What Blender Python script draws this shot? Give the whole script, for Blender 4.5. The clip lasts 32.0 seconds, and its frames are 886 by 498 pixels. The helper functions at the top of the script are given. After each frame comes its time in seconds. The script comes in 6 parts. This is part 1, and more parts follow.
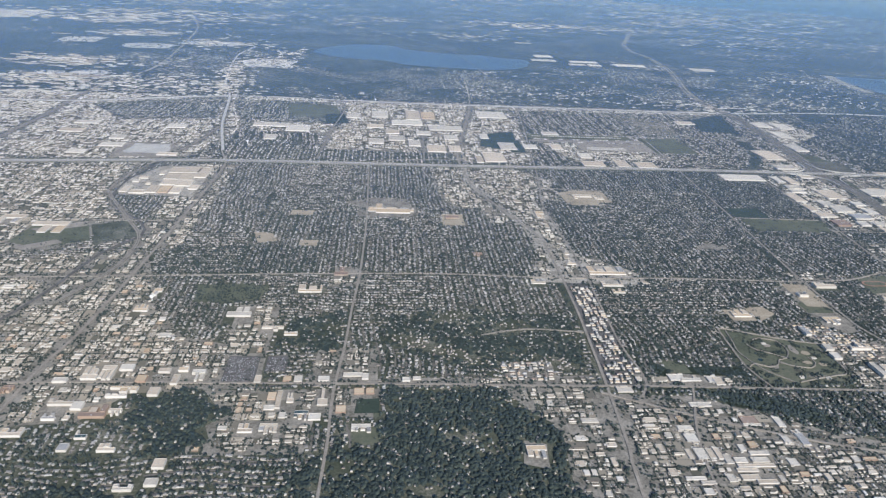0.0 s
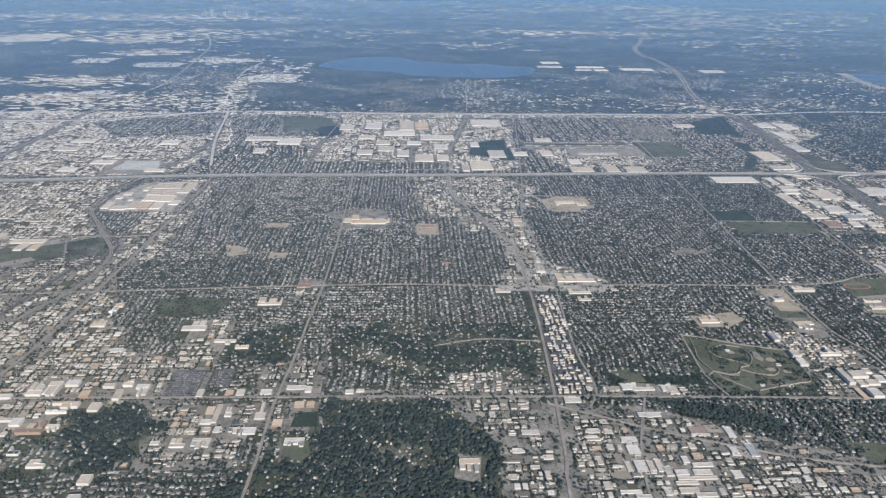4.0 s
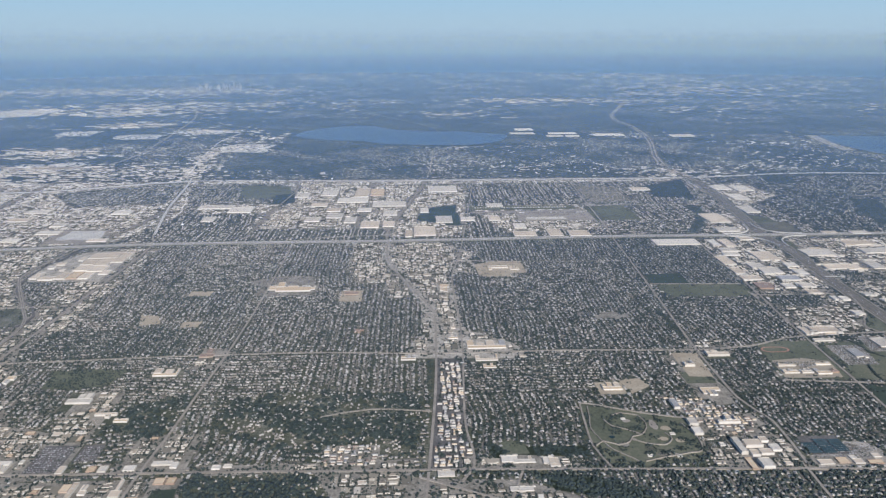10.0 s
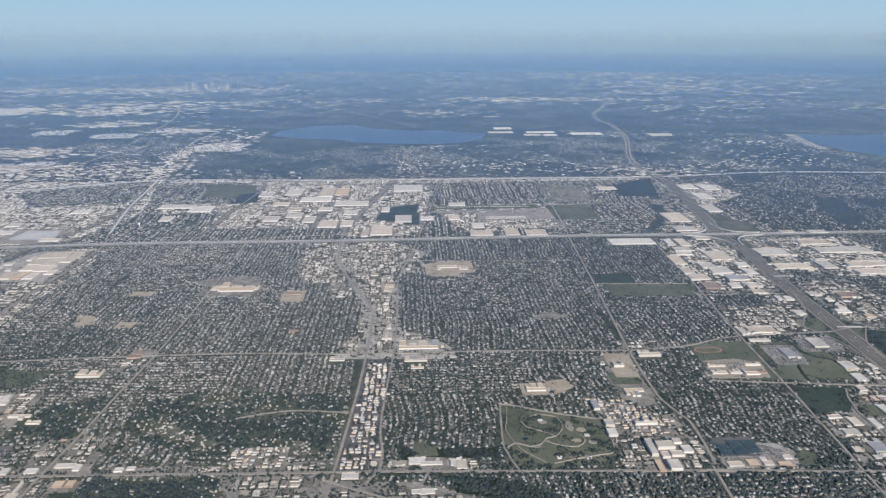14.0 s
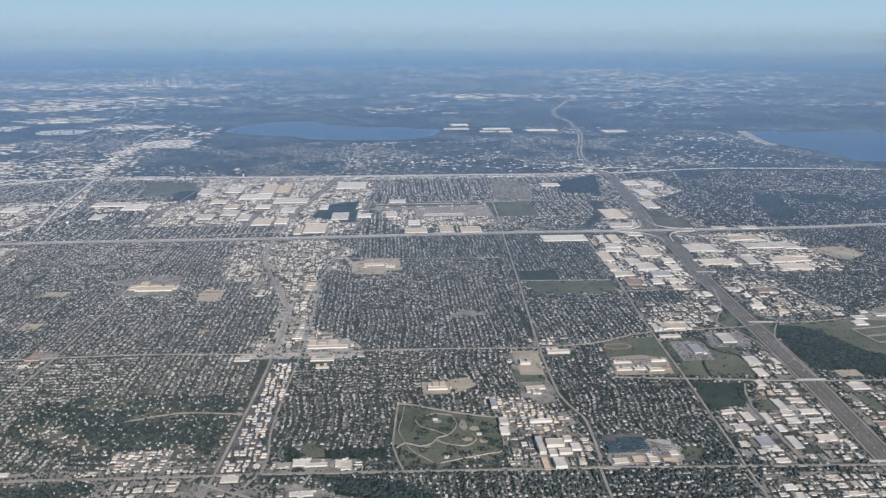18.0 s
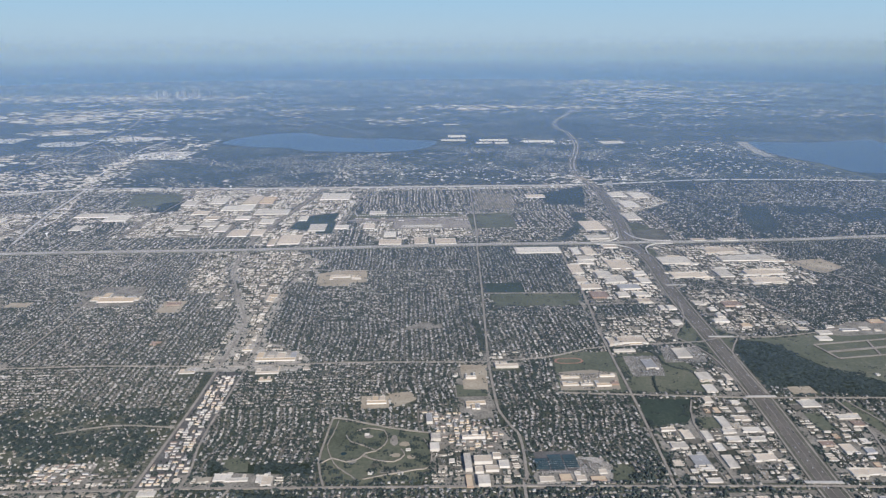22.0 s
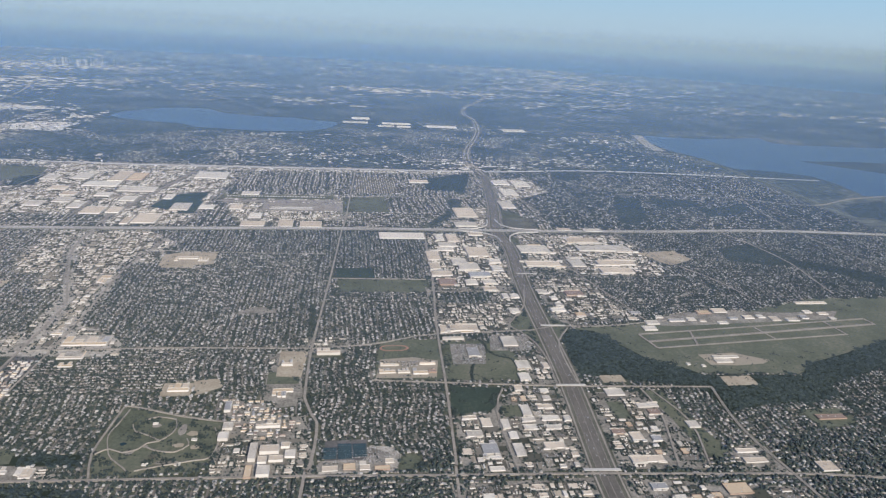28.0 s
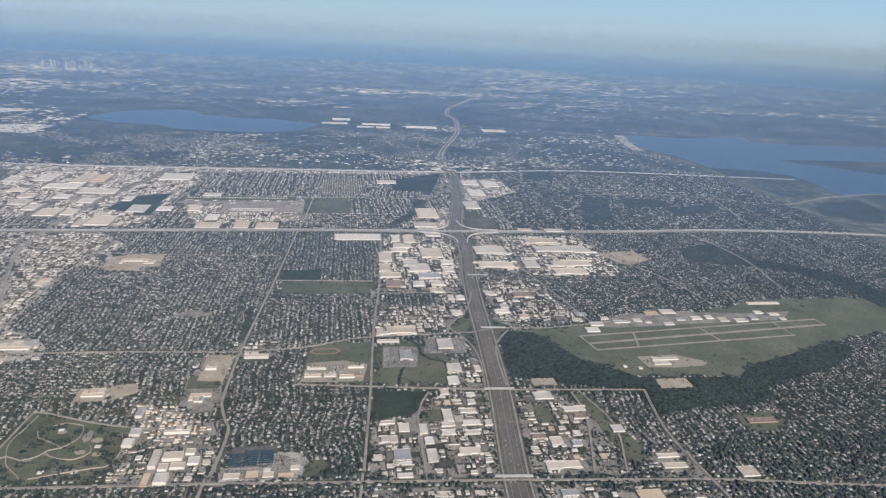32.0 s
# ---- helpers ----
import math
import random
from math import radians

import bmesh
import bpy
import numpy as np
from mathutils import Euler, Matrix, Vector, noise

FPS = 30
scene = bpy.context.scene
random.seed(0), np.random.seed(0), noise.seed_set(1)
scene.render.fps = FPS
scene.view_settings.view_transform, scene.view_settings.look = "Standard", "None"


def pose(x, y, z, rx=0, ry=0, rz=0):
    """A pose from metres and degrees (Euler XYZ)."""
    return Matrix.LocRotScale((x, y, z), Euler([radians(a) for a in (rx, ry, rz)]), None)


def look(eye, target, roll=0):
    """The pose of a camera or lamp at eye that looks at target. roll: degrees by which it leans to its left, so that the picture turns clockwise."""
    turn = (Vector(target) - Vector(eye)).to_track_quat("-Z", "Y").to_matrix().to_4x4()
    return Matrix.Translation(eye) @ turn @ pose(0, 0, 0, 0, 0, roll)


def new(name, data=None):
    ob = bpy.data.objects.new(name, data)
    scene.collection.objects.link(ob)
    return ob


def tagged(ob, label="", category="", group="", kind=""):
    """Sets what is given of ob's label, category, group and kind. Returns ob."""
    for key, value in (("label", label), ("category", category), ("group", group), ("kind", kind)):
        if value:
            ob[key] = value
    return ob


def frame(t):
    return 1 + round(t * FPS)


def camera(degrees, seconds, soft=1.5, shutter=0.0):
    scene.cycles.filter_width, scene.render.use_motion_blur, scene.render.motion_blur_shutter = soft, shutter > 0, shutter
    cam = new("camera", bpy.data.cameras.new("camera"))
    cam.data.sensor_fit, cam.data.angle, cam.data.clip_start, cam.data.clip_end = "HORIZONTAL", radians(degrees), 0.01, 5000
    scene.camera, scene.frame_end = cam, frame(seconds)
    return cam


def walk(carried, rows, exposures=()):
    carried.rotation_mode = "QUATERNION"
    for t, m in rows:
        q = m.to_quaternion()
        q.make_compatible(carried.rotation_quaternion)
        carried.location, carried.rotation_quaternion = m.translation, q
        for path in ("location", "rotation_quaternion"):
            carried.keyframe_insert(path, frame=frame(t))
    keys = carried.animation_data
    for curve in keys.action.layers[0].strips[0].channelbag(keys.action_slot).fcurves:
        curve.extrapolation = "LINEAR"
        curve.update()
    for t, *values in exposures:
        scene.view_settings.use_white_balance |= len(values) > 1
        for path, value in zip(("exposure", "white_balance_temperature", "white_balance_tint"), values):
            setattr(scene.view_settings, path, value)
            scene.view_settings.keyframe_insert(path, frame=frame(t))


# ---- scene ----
cam = camera(66.0, 32.0, soft=1.38)
PATH = [
    (0, (-479.967, -701.977, 220.996), (-479.782, -700.15, 220.203), 3.1),
    (0.5, (-473.71, -701.809, 220.951), (-473.545, -699.974, 220.171), 2.8),
    (1, (-467.46, -701.636, 220.902), (-467.311, -699.8, 220.125), 2.6),
    (1.5, (-461.21, -701.439, 220.859), (-461.058, -699.601, 220.085), 3.0),
    (2, (-454.962, -701.249, 220.803), (-454.784, -699.413, 220.031), 3.6),
    (2.5, (-448.708, -701.07, 220.747), (-448.541, -699.232, 219.976), 3.3),
    (4.5, (-423.694, -700.335, 220.584), (-423.602, -698.489, 219.82), 0.4),
    (5, (-417.453, -700.129, 220.532), (-417.297, -698.276, 219.796), 0.7),
    (5.5, (-411.211, -699.942, 220.486), (-411.053, -698.077, 219.782), 0.7),
    (6, (-404.964, -699.762, 220.446), (-404.827, -697.894, 219.745), 0.2),
    (6.5, (-398.716, -699.578, 220.395), (-398.601, -697.706, 219.701), -0.1),
    (7, (-392.489, -699.376, 220.356), (-392.361, -697.493, 219.695), 0.1),
    (7.5, (-386.239, -699.202, 220.313), (-386.108, -697.312, 219.673), 0.4),
    (8, (-379.989, -698.997, 220.278), (-379.852, -697.1, 219.658), 0.5),
    (8.5, (-373.755, -698.798, 220.245), (-373.631, -696.892, 219.653), 0.5),
    (9, (-367.51, -698.617, 220.184), (-367.396, -696.711, 219.591), 0.4),
    (9.5, (-361.252, -698.442, 220.147), (-361.158, -696.534, 219.555), 0.2),
    (10, (-354.998, -698.272, 220.092), (-354.921, -696.363, 219.501), -0.1),
    (10.5, (-348.746, -698.082, 220.042), (-348.657, -696.172, 219.454), 0.0),
    (11, (-342.497, -697.918, 219.996), (-342.402, -696.009, 219.408), 0.0),
    (11.5, (-336.259, -697.74, 219.942), (-336.167, -695.831, 219.351), -0.1),
    (12, (-330.004, -697.518, 219.902), (-329.928, -695.609, 219.312), -0.2),
    (12.5, (-323.768, -697.335, 219.843), (-323.664, -695.426, 219.255), 0.2),
    (13, (-317.527, -697.14, 219.78), (-317.433, -695.232, 219.189), 0.0),
    (13.5, (-311.279, -696.944, 219.732), (-311.189, -695.036, 219.138), -0.1),
    (14, (-305.04, -696.766, 219.668), (-304.96, -694.858, 219.074), -0.1),
    (14.5, (-298.787, -696.569, 219.654), (-298.715, -694.662, 219.057), -0.1),
    (16.5, (-273.792, -695.814, 219.488), (-273.707, -693.908, 218.889), -0.1),
    (17, (-267.529, -695.622, 219.43), (-267.439, -693.717, 218.829), -0.2),
    (17.5, (-261.293, -695.444, 219.384), (-261.185, -693.54, 218.781), -0.1),
    (18, (-255.026, -695.251, 219.329), (-254.88, -693.349, 218.725), 0.2),
    (18.5, (-248.767, -695.056, 219.267), (-248.616, -693.155, 218.663), 0.2),
    (19, (-242.522, -694.872, 219.201), (-242.392, -692.97, 218.597), -0.0),
    (19.5, (-236.291, -694.696, 219.157), (-236.182, -692.793, 218.552), -0.1),
    (20, (-230.026, -694.511, 219.103), (-229.941, -692.606, 218.498), -0.3),
    (20.5, (-223.78, -694.315, 219.062), (-223.719, -692.408, 218.463), -0.5),
    (21, (-217.525, -694.128, 219.026), (-217.473, -692.215, 218.447), -0.5),
    (21.5, (-211.276, -693.926, 218.975), (-211.177, -692.013, 218.402), -0.0),
    (22, (-205.018, -693.737, 218.927), (-204.922, -691.823, 218.354), -0.1),
    (22.5, (-198.77, -693.551, 218.878), (-198.688, -691.637, 218.304), -0.2),
    (23, (-192.535, -693.371, 218.837), (-192.451, -691.457, 218.264), -0.3),
    (23.5, (-186.272, -693.176, 218.801), (-186.129, -691.267, 218.222), 0.4),
    (24, (-180.001, -693.001, 218.747), (-179.816, -691.097, 218.164), 0.6),
    (24.5, (-173.749, -692.813, 218.697), (-173.588, -690.907, 218.112), 0.4),
    (26.5, (-148.759, -692.056, 218.491), (-148.635, -690.155, 217.884), 1.0),
    (27, (-142.512, -691.851, 218.449), (-142.368, -689.95, 217.845), 1.2),
    (27.5, (-136.25, -691.694, 218.427), (-136.046, -689.799, 217.822), 2.3),
    (28, (-130.03, -691.516, 218.372), (-129.734, -689.635, 217.761), 3.1),
    (28.5, (-123.753, -691.305, 218.326), (-123.465, -689.424, 217.711), 3.2),
    (29, (-117.5, -691.109, 218.29), (-117.225, -689.226, 217.675), 3.2),
    (29.5, (-111.241, -690.911, 218.244), (-110.986, -689.025, 217.628), 3.0),
    (30, (-104.976, -690.724, 218.189), (-104.707, -688.841, 217.571), 3.1),
    (30.5, (-98.737, -690.518, 218.151), (-98.473, -688.634, 217.533), 3.1),
    (31, (-92.458, -690.342, 218.103), (-92.214, -688.454, 217.491), 2.8),
    (31.5, (-86.21, -690.153, 218.062), (-85.971, -688.264, 217.449), 2.7),
    (32, (-79.971, -689.96, 218.001), (-79.68, -688.078, 217.393), 2.8),
]
walk(cam, [(t, look(e, a, r)) for t, e, a, r in PATH], [(0.0, 0.36, 6090, 11), (6.0, 0.28, 6160, 12), (11.0, 0.27, 6200, 13), (20.0, 0.28, 6240, 13), (32.0, 0.3, 6430, 14)])

# One unit of this model is ten metres of the real land: the far city lies 33 km off.

# ---- world and sun ----
SUN_ELEV, SUN_AZ = radians(27), radians(158.5)  # clockwise from +y
world = bpy.data.worlds.new("sky_world")
scene.world = world
world.use_nodes = True
wn = world.node_tree.nodes
sky = wn.new("ShaderNodeTexSky")
sky.sky_type = "NISHITA"
sky.sun_disc = False
sky.sun_elevation, sky.sun_rotation = SUN_ELEV, SUN_AZ
sky.altitude, sky.air_density, sky.dust_density, sky.ozone_density = 2200, 1.15, 0.2, 4.0
wn["Background"].inputs["Strength"].default_value = 0.108
world.node_tree.links.new(sky.outputs[0], wn["Background"].inputs["Color"])
sun = new("sun", bpy.data.lights.new("sun", "SUN"))
sun.data.energy, sun.data.angle, sun.data.color = 4.6, radians(0.6), (1.0, 0.92, 0.79)
sun_from = Vector((math.sin(SUN_AZ) * math.cos(SUN_ELEV), math.cos(SUN_AZ) * math.cos(SUN_ELEV), math.sin(SUN_ELEV)))
sun.matrix_world = look(sun_from * 600, (0, 0, 0))
scene.cycles.transparent_max_bounces = 40

# ---- materials ----
MATS = {}


def material(name, tones, rough=0.9, metal=0.0, scales=(0.02, 0.4), island=0.0, obj=0.0, bump=0.0, bump_scale=2.0, haze_sheen=0.0, haze_tint=(0.42, 0.63, 1.0), spread=1.0):
    """A surface of a few tones (colour stops), broken at two scales and varied piece by piece."""
    m = bpy.data.materials.new(name)
    m.use_nodes = True
    nt = m.node_tree
    n, link = nt.nodes, nt.links.new
    bsdf = n["Principled BSDF"]
    bsdf.inputs["Roughness"].default_value, bsdf.inputs["Metallic"].default_value = rough, metal
    bsdf.inputs["Specular IOR Level"].default_value = 0.4
    # blue sheen imitates distance haze on ground and foliage, strongest at low angles
    if haze_sheen:
        bsdf.inputs["Sheen Weight"].default_value, bsdf.inputs["Sheen Roughness"].default_value = haze_sheen, 0.32
        bsdf.inputs["Sheen Tint"].default_value = (*haze_tint, 1)
    geo = n.new("ShaderNodeNewGeometry")
    big, fine = n.new("ShaderNodeTexNoise"), n.new("ShaderNodeTexNoise")
    for tex, s, det in ((big, scales[0], 3), (fine, scales[1], 4)):
        tex.inputs["Scale"].default_value, tex.inputs["Detail"].default_value, tex.inputs["Roughness"].default_value = s, det, 0.65
        link(geo.outputs["Position"], tex.inputs["Vector"])
    mix = n.new("ShaderNodeMix")
    mix.inputs[0].default_value = 0.5
    link(big.outputs["Fac"], mix.inputs[2])
    link(fine.outputs["Fac"], mix.inputs[3])
    value = mix.outputs[0]
    gain = n.new("ShaderNodeMath")
    gain.operation = "MULTIPLY_ADD"
    gain.inputs[1].default_value, gain.inputs[2].default_value = 2.2 * spread, 0.5 - 1.1 * spread
    link(value, gain.inputs[0])
    value = gain.outputs[0]
    for amount, source in ((island, geo.outputs["Random Per Island"]), (obj, None)):
        if amount:
            if source is None:
                source = n.new("ShaderNodeObjectInfo").outputs["Random"]
            add = n.new("ShaderNodeMix")
            add.inputs[0].default_value = amount
            link(value, add.inputs[2])
            link(source, add.inputs[3])
            value = add.outputs[0]
    ramp = n.new("ShaderNodeValToRGB")
    while len(ramp.color_ramp.elements) < len(tones):
        ramp.color_ramp.elements.new(0.5)
    for e, (at, c) in zip(ramp.color_ramp.elements, tones):
        e.position, e.color = at, (*c, 1)
    link(value, ramp.inputs[0])
    link(ramp.outputs[0], bsdf.inputs["Base Color"])
    if bump:
        b = n.new("ShaderNodeBump")
        relief = n.new("ShaderNodeTexNoise")
        relief.inputs["Scale"].default_value, relief.inputs["Detail"].default_value = bump_scale, 3
        link(geo.outputs["Position"], relief.inputs["Vector"])
        link(relief.outputs["Fac"], b.inputs["Height"])
        b.inputs["Strength"].default_value, b.inputs["Distance"].default_value = bump, 0.3
        link(b.outputs[0], bsdf.inputs["Normal"])
    MATS[name] = m
    return m


material("land", ((0.25, (0.024, 0.036, 0.029)), (0.45, (0.042, 0.057, 0.044)), (0.62, (0.077, 0.088, 0.066)), (0.85, (0.187, 0.176, 0.132))), scales=(0.006, 0.09), bump=0.3, spread=1.2, haze_sheen=0.1)
material("yard", ((0.2, (0.046, 0.058, 0.036)), (0.5, (0.085, 0.091, 0.062)), (0.85, (0.247, 0.234, 0.189))), scales=(0.05, 0.8), haze_sheen=0.12)
material("street", ((0.2, (0.223, 0.200, 0.169)), (0.6, (0.329, 0.296, 0.252)), (0.9, (0.445, 0.400, 0.343))), scales=(0.08, 1.2))
material("worn_street", ((0.2, (0.12, 0.112, 0.098)), (0.55, (0.18, 0.166, 0.145)), (0.9, (0.27, 0.247, 0.215))), scales=(0.06, 0.9))
material("asphalt", ((0.2, (0.085, 0.083, 0.08)), (0.55, (0.14, 0.135, 0.13)), (0.9, (0.24, 0.23, 0.215))), scales=(0.06, 0.9))
material("avenue", ((0.15, (0.07, 0.078, 0.058)), (0.45, (0.15, 0.143, 0.12)), (0.7, (0.24, 0.225, 0.19)), (0.9, (0.32, 0.30, 0.255))), scales=(0.12, 1.1), spread=1.4)
material("concrete", ((0.2, (0.42, 0.40, 0.365)), (0.6, (0.54, 0.515, 0.47)), (0.9, (0.64, 0.615, 0.57))), scales=(0.05, 0.7))
material("lot", ((0.15, (0.125, 0.12, 0.095)), (0.4, (0.215, 0.198, 0.166)), (0.6, (0.285, 0.262, 0.22)), (0.85, (0.37, 0.338, 0.288))), scales=(0.09, 0.7), spread=1.3)
material("grass", ((0.2, (0.072, 0.084, 0.058)), (0.5, (0.12, 0.13, 0.09)), (0.7, (0.15, 0.152, 0.108)), (0.9, (0.22, 0.20, 0.15))), scales=(0.03, 0.5))
material("meadow", ((0.2, (0.085, 0.098, 0.068)), (0.55, (0.128, 0.138, 0.098)), (0.9, (0.21, 0.197, 0.15))), scales=(0.03, 0.4))
material("dark_field", ((0.2, (0.028, 0.044, 0.034)), (0.6, (0.045, 0.065, 0.048)), (0.9, (0.075, 0.092, 0.062))), scales=(0.05, 0.5), haze_sheen=0.08)
material("bare_soil", ((0.2, (0.30, 0.25, 0.18)), (0.6, (0.42, 0.36, 0.27)), (0.9, (0.52, 0.46, 0.36))), scales=(0.05, 0.6))
material("forest_floor", ((0.2, (0.012, 0.02, 0.012)), (0.6, (0.022, 0.033, 0.018)), (0.9, (0.04, 0.05, 0.028))), scales=(0.04, 0.6), haze_sheen=0.08)
material("leaves", ((0.1, (0.018, 0.028, 0.025)), (0.5, (0.034, 0.048, 0.042)), (0.9, (0.066, 0.085, 0.070))), scales=(0.02, 0.8), island=0.6, rough=0.7, haze_sheen=0.13, haze_tint=(0.45, 0.67, 1.0), bump=0.5, bump_scale=2.5)
material("roof_house", ((0.0, (0.10, 0.096, 0.092)), (0.3, (0.19, 0.182, 0.172)), (0.6, (0.29, 0.279, 0.263)), (0.82, (0.37, 0.358, 0.338)), (1.0, (0.49, 0.477, 0.455))), scales=(0.05, 1.5), island=0.9)
material("roof_shingle", ((0.0, (0.10, 0.096, 0.092)), (0.3, (0.19, 0.182, 0.172)), (0.6, (0.29, 0.279, 0.263)), (0.82, (0.39, 0.378, 0.358)), (1.0, (0.57, 0.557, 0.535))), scales=(0.05, 1.5), obj=0.9)
material("wall_siding", ((0.0, (0.28, 0.235, 0.20)), (0.5, (0.42, 0.375, 0.325)), (1.0, (0.62, 0.58, 0.52))), scales=(0.05, 1.5), obj=0.9)
material("wall_house", ((0.0, (0.28, 0.235, 0.20)), (0.5, (0.42, 0.375, 0.325)), (1.0, (0.62, 0.58, 0.52))), scales=(0.05, 1.5), island=0.9)
material("roof_mixed", ((0.0, (0.15, 0.13, 0.11)), (0.25, (0.30, 0.255, 0.20)), (0.5, (0.46, 0.395, 0.305)), (0.8, (0.63, 0.555, 0.445)), (1.0, (0.80, 0.775, 0.73))), scales=(0.06, 0.8), island=0.85)
material("roof_white", ((0.1, (0.40, 0.36, 0.30)), (0.35, (0.55, 0.50, 0.42)), (0.6, (0.66, 0.605, 0.515)), (0.9, (0.75, 0.70, 0.61))), scales=(0.12, 0.9), obj=0.45, spread=1.3, rough=0.7)
material("roof_cream", ((0.1, (0.38, 0.315, 0.24)), (0.35, (0.52, 0.44, 0.34)), (0.6, (0.60, 0.51, 0.40)), (0.9, (0.69, 0.60, 0.48))), scales=(0.12, 0.9), obj=0.45, spread=1.3)
material("roof_grey", ((0.1, (0.235, 0.23, 0.225)), (0.5, (0.335, 0.33, 0.32)), (0.9, (0.455, 0.445, 0.43))), scales=(0.05, 0.6), obj=0.4, rough=0.6)
material("roof_brown", ((0.1, (0.20, 0.15, 0.12)), (0.5, (0.29, 0.22, 0.18)), (0.9, (0.38, 0.3, 0.25))), scales=(0.05, 0.6), obj=0.4)
material("roof_tan", ((0.1, (0.482, 0.370, 0.242)), (0.5, (0.587, 0.460, 0.315)), (0.9, (0.692, 0.560, 0.400))), scales=(0.05, 0.6), obj=0.4)
material("roof_blue", ((0.1, (0.03, 0.058, 0.070)), (0.5, (0.045, 0.085, 0.10)), (0.9, (0.075, 0.12, 0.135))), scales=(0.1, 0.9), rough=0.65)
material("wall_pale", ((0.1, (0.44, 0.41, 0.36)), (0.5, (0.56, 0.53, 0.48)), (0.9, (0.66, 0.63, 0.58))), scales=(0.1, 0.9), obj=0.6)
material("wall_brick", ((0.1, (0.25, 0.17, 0.13)), (0.5, (0.34, 0.25, 0.19)), (0.9, (0.44, 0.35, 0.28))), scales=(0.1, 0.9), obj=0.6)
material("metal_unit", ((0.1, (0.35, 0.35, 0.35)), (0.9, (0.6, 0.6, 0.6))), rough=0.5, metal=0.3)
material("tower_glass", ((0.1, (0.075, 0.090, 0.112)), (0.5, (0.180, 0.195, 0.217)), (0.9, (0.315, 0.323, 0.330))), rough=0.3, obj=0.8)
material("paint_white", ((0.2, (0.7, 0.7, 0.68)), (0.9, (0.82, 0.82, 0.8))))
material("paint_car", ((0.0, (0.03, 0.03, 0.035)), (0.4, (0.25, 0.25, 0.26)), (0.66, (0.7, 0.7, 0.69)), (0.9, (0.5, 0.5, 0.5)), (1.0, (0.25, 0.1, 0.09))), island=1.0, rough=0.3)

water = material("lake_water", ((0.2, (0.018, 0.048, 0.125)), (0.8, (0.027, 0.062, 0.148))), rough=0.3, scales=(0.004, 0.05), bump=0.25, bump_scale=0.4)
water.node_tree.nodes["Principled BSDF"].inputs["Specular IOR Level"].default_value = 0.22


material("lot_bright", ((0.15, (0.19, 0.176, 0.143)), (0.4, (0.33, 0.302, 0.253)), (0.6, (0.43, 0.393, 0.333)), (0.85, (0.53, 0.487, 0.42))), scales=(0.12, 0.8), spread=1.4)
material("lot_mix", ((0.0, (0.06, 0.07, 0.045)), (0.18, (0.12, 0.115, 0.09)), (0.4, (0.20, 0.182, 0.148)), (0.65, (0.30, 0.268, 0.212)), (0.85, (0.40, 0.352, 0.275)), (1.0, (0.52, 0.45, 0.345))), scales=(0.1, 0.9), island=0.85)
material("lot_pale", ((0.0, (0.07, 0.08, 0.052)), (0.2, (0.16, 0.15, 0.115)), (0.45, (0.28, 0.25, 0.195)), (0.7, (0.40, 0.345, 0.265)), (1.0, (0.56, 0.48, 0.36))), scales=(0.1, 0.9), island=0.8)
material("green_mix", ((0.0, (0.05, 0.056, 0.04)), (0.3, (0.085, 0.084, 0.066)), (0.55, (0.125, 0.116, 0.095)), (0.75, (0.17, 0.156, 0.13)), (1.0, (0.27, 0.245, 0.205))), scales=(0.1, 0.9), island=0.8)
material("highway_deck", ((0.2, (0.115, 0.105, 0.092)), (0.55, (0.16, 0.147, 0.128)), (0.9, (0.215, 0.198, 0.174))), scales=(0.03, 0.8))
material("riprap", ((0.2, (0.26, 0.25, 0.22)), (0.55, (0.36, 0.34, 0.30)), (0.9, (0.46, 0.44, 0.39))), scales=(0.03, 0.6))
material("track_red", ((0.2, (0.30, 0.17, 0.12)), (0.9, (0.42, 0.26, 0.19))), scales=(0.1, 0.9))
material("verge", ((0.2, (0.085, 0.087, 0.066)), (0.55, (0.13, 0.127, 0.10)), (0.9, (0.20, 0.19, 0.16))), scales=(0.04, 0.6))
material("pool_water", ((0.2, (0.02, 0.045, 0.05)), (0.8, (0.035, 0.06, 0.065))), rough=0.15)

# ---- mesh helpers ----
def mesh_from(name, verts, faces_flat, sizes, mats=("leaves",), indices=None, smooth=False):
    """A mesh from arrays: corners, the corner numbers face by face, and the corners of each face."""
    me = bpy.data.meshes.new(name)
    verts = np.asarray(verts, dtype=np.float32).reshape(-1, 3)
    flat = np.asarray(faces_flat, dtype=np.int32).ravel()
    sizes = np.asarray(sizes, dtype=np.int32)
    me.vertices.add(len(verts))
    me.vertices.foreach_set("co", verts.ravel())
    me.loops.add(len(flat))
    me.loops.foreach_set("vertex_index", flat)
    me.polygons.add(len(sizes))
    me.polygons.foreach_set("loop_start", np.concatenate(([0], np.cumsum(sizes)[:-1])).astype(np.int32))
    for m in mats:
        me.materials.append(MATS[m])
    if indices is not None:
        me.polygons.foreach_set("material_index", np.asarray(indices, dtype=np.int32))
    me.polygons.foreach_set("use_smooth", np.full(len(sizes), smooth, dtype=bool))
    me.update(calc_edges=True)
    return me


def repeat_shape(verts, faces, count):
    """The flat face arrays of count copies of one shape."""
    sizes = np.array([len(f) for f in faces], dtype=np.int32)
    flat = np.concatenate([np.array(f) for f in faces])
    return (np.arange(count)[:, None] * len(verts) + flat[None]).ravel(), np.tile(sizes, count)


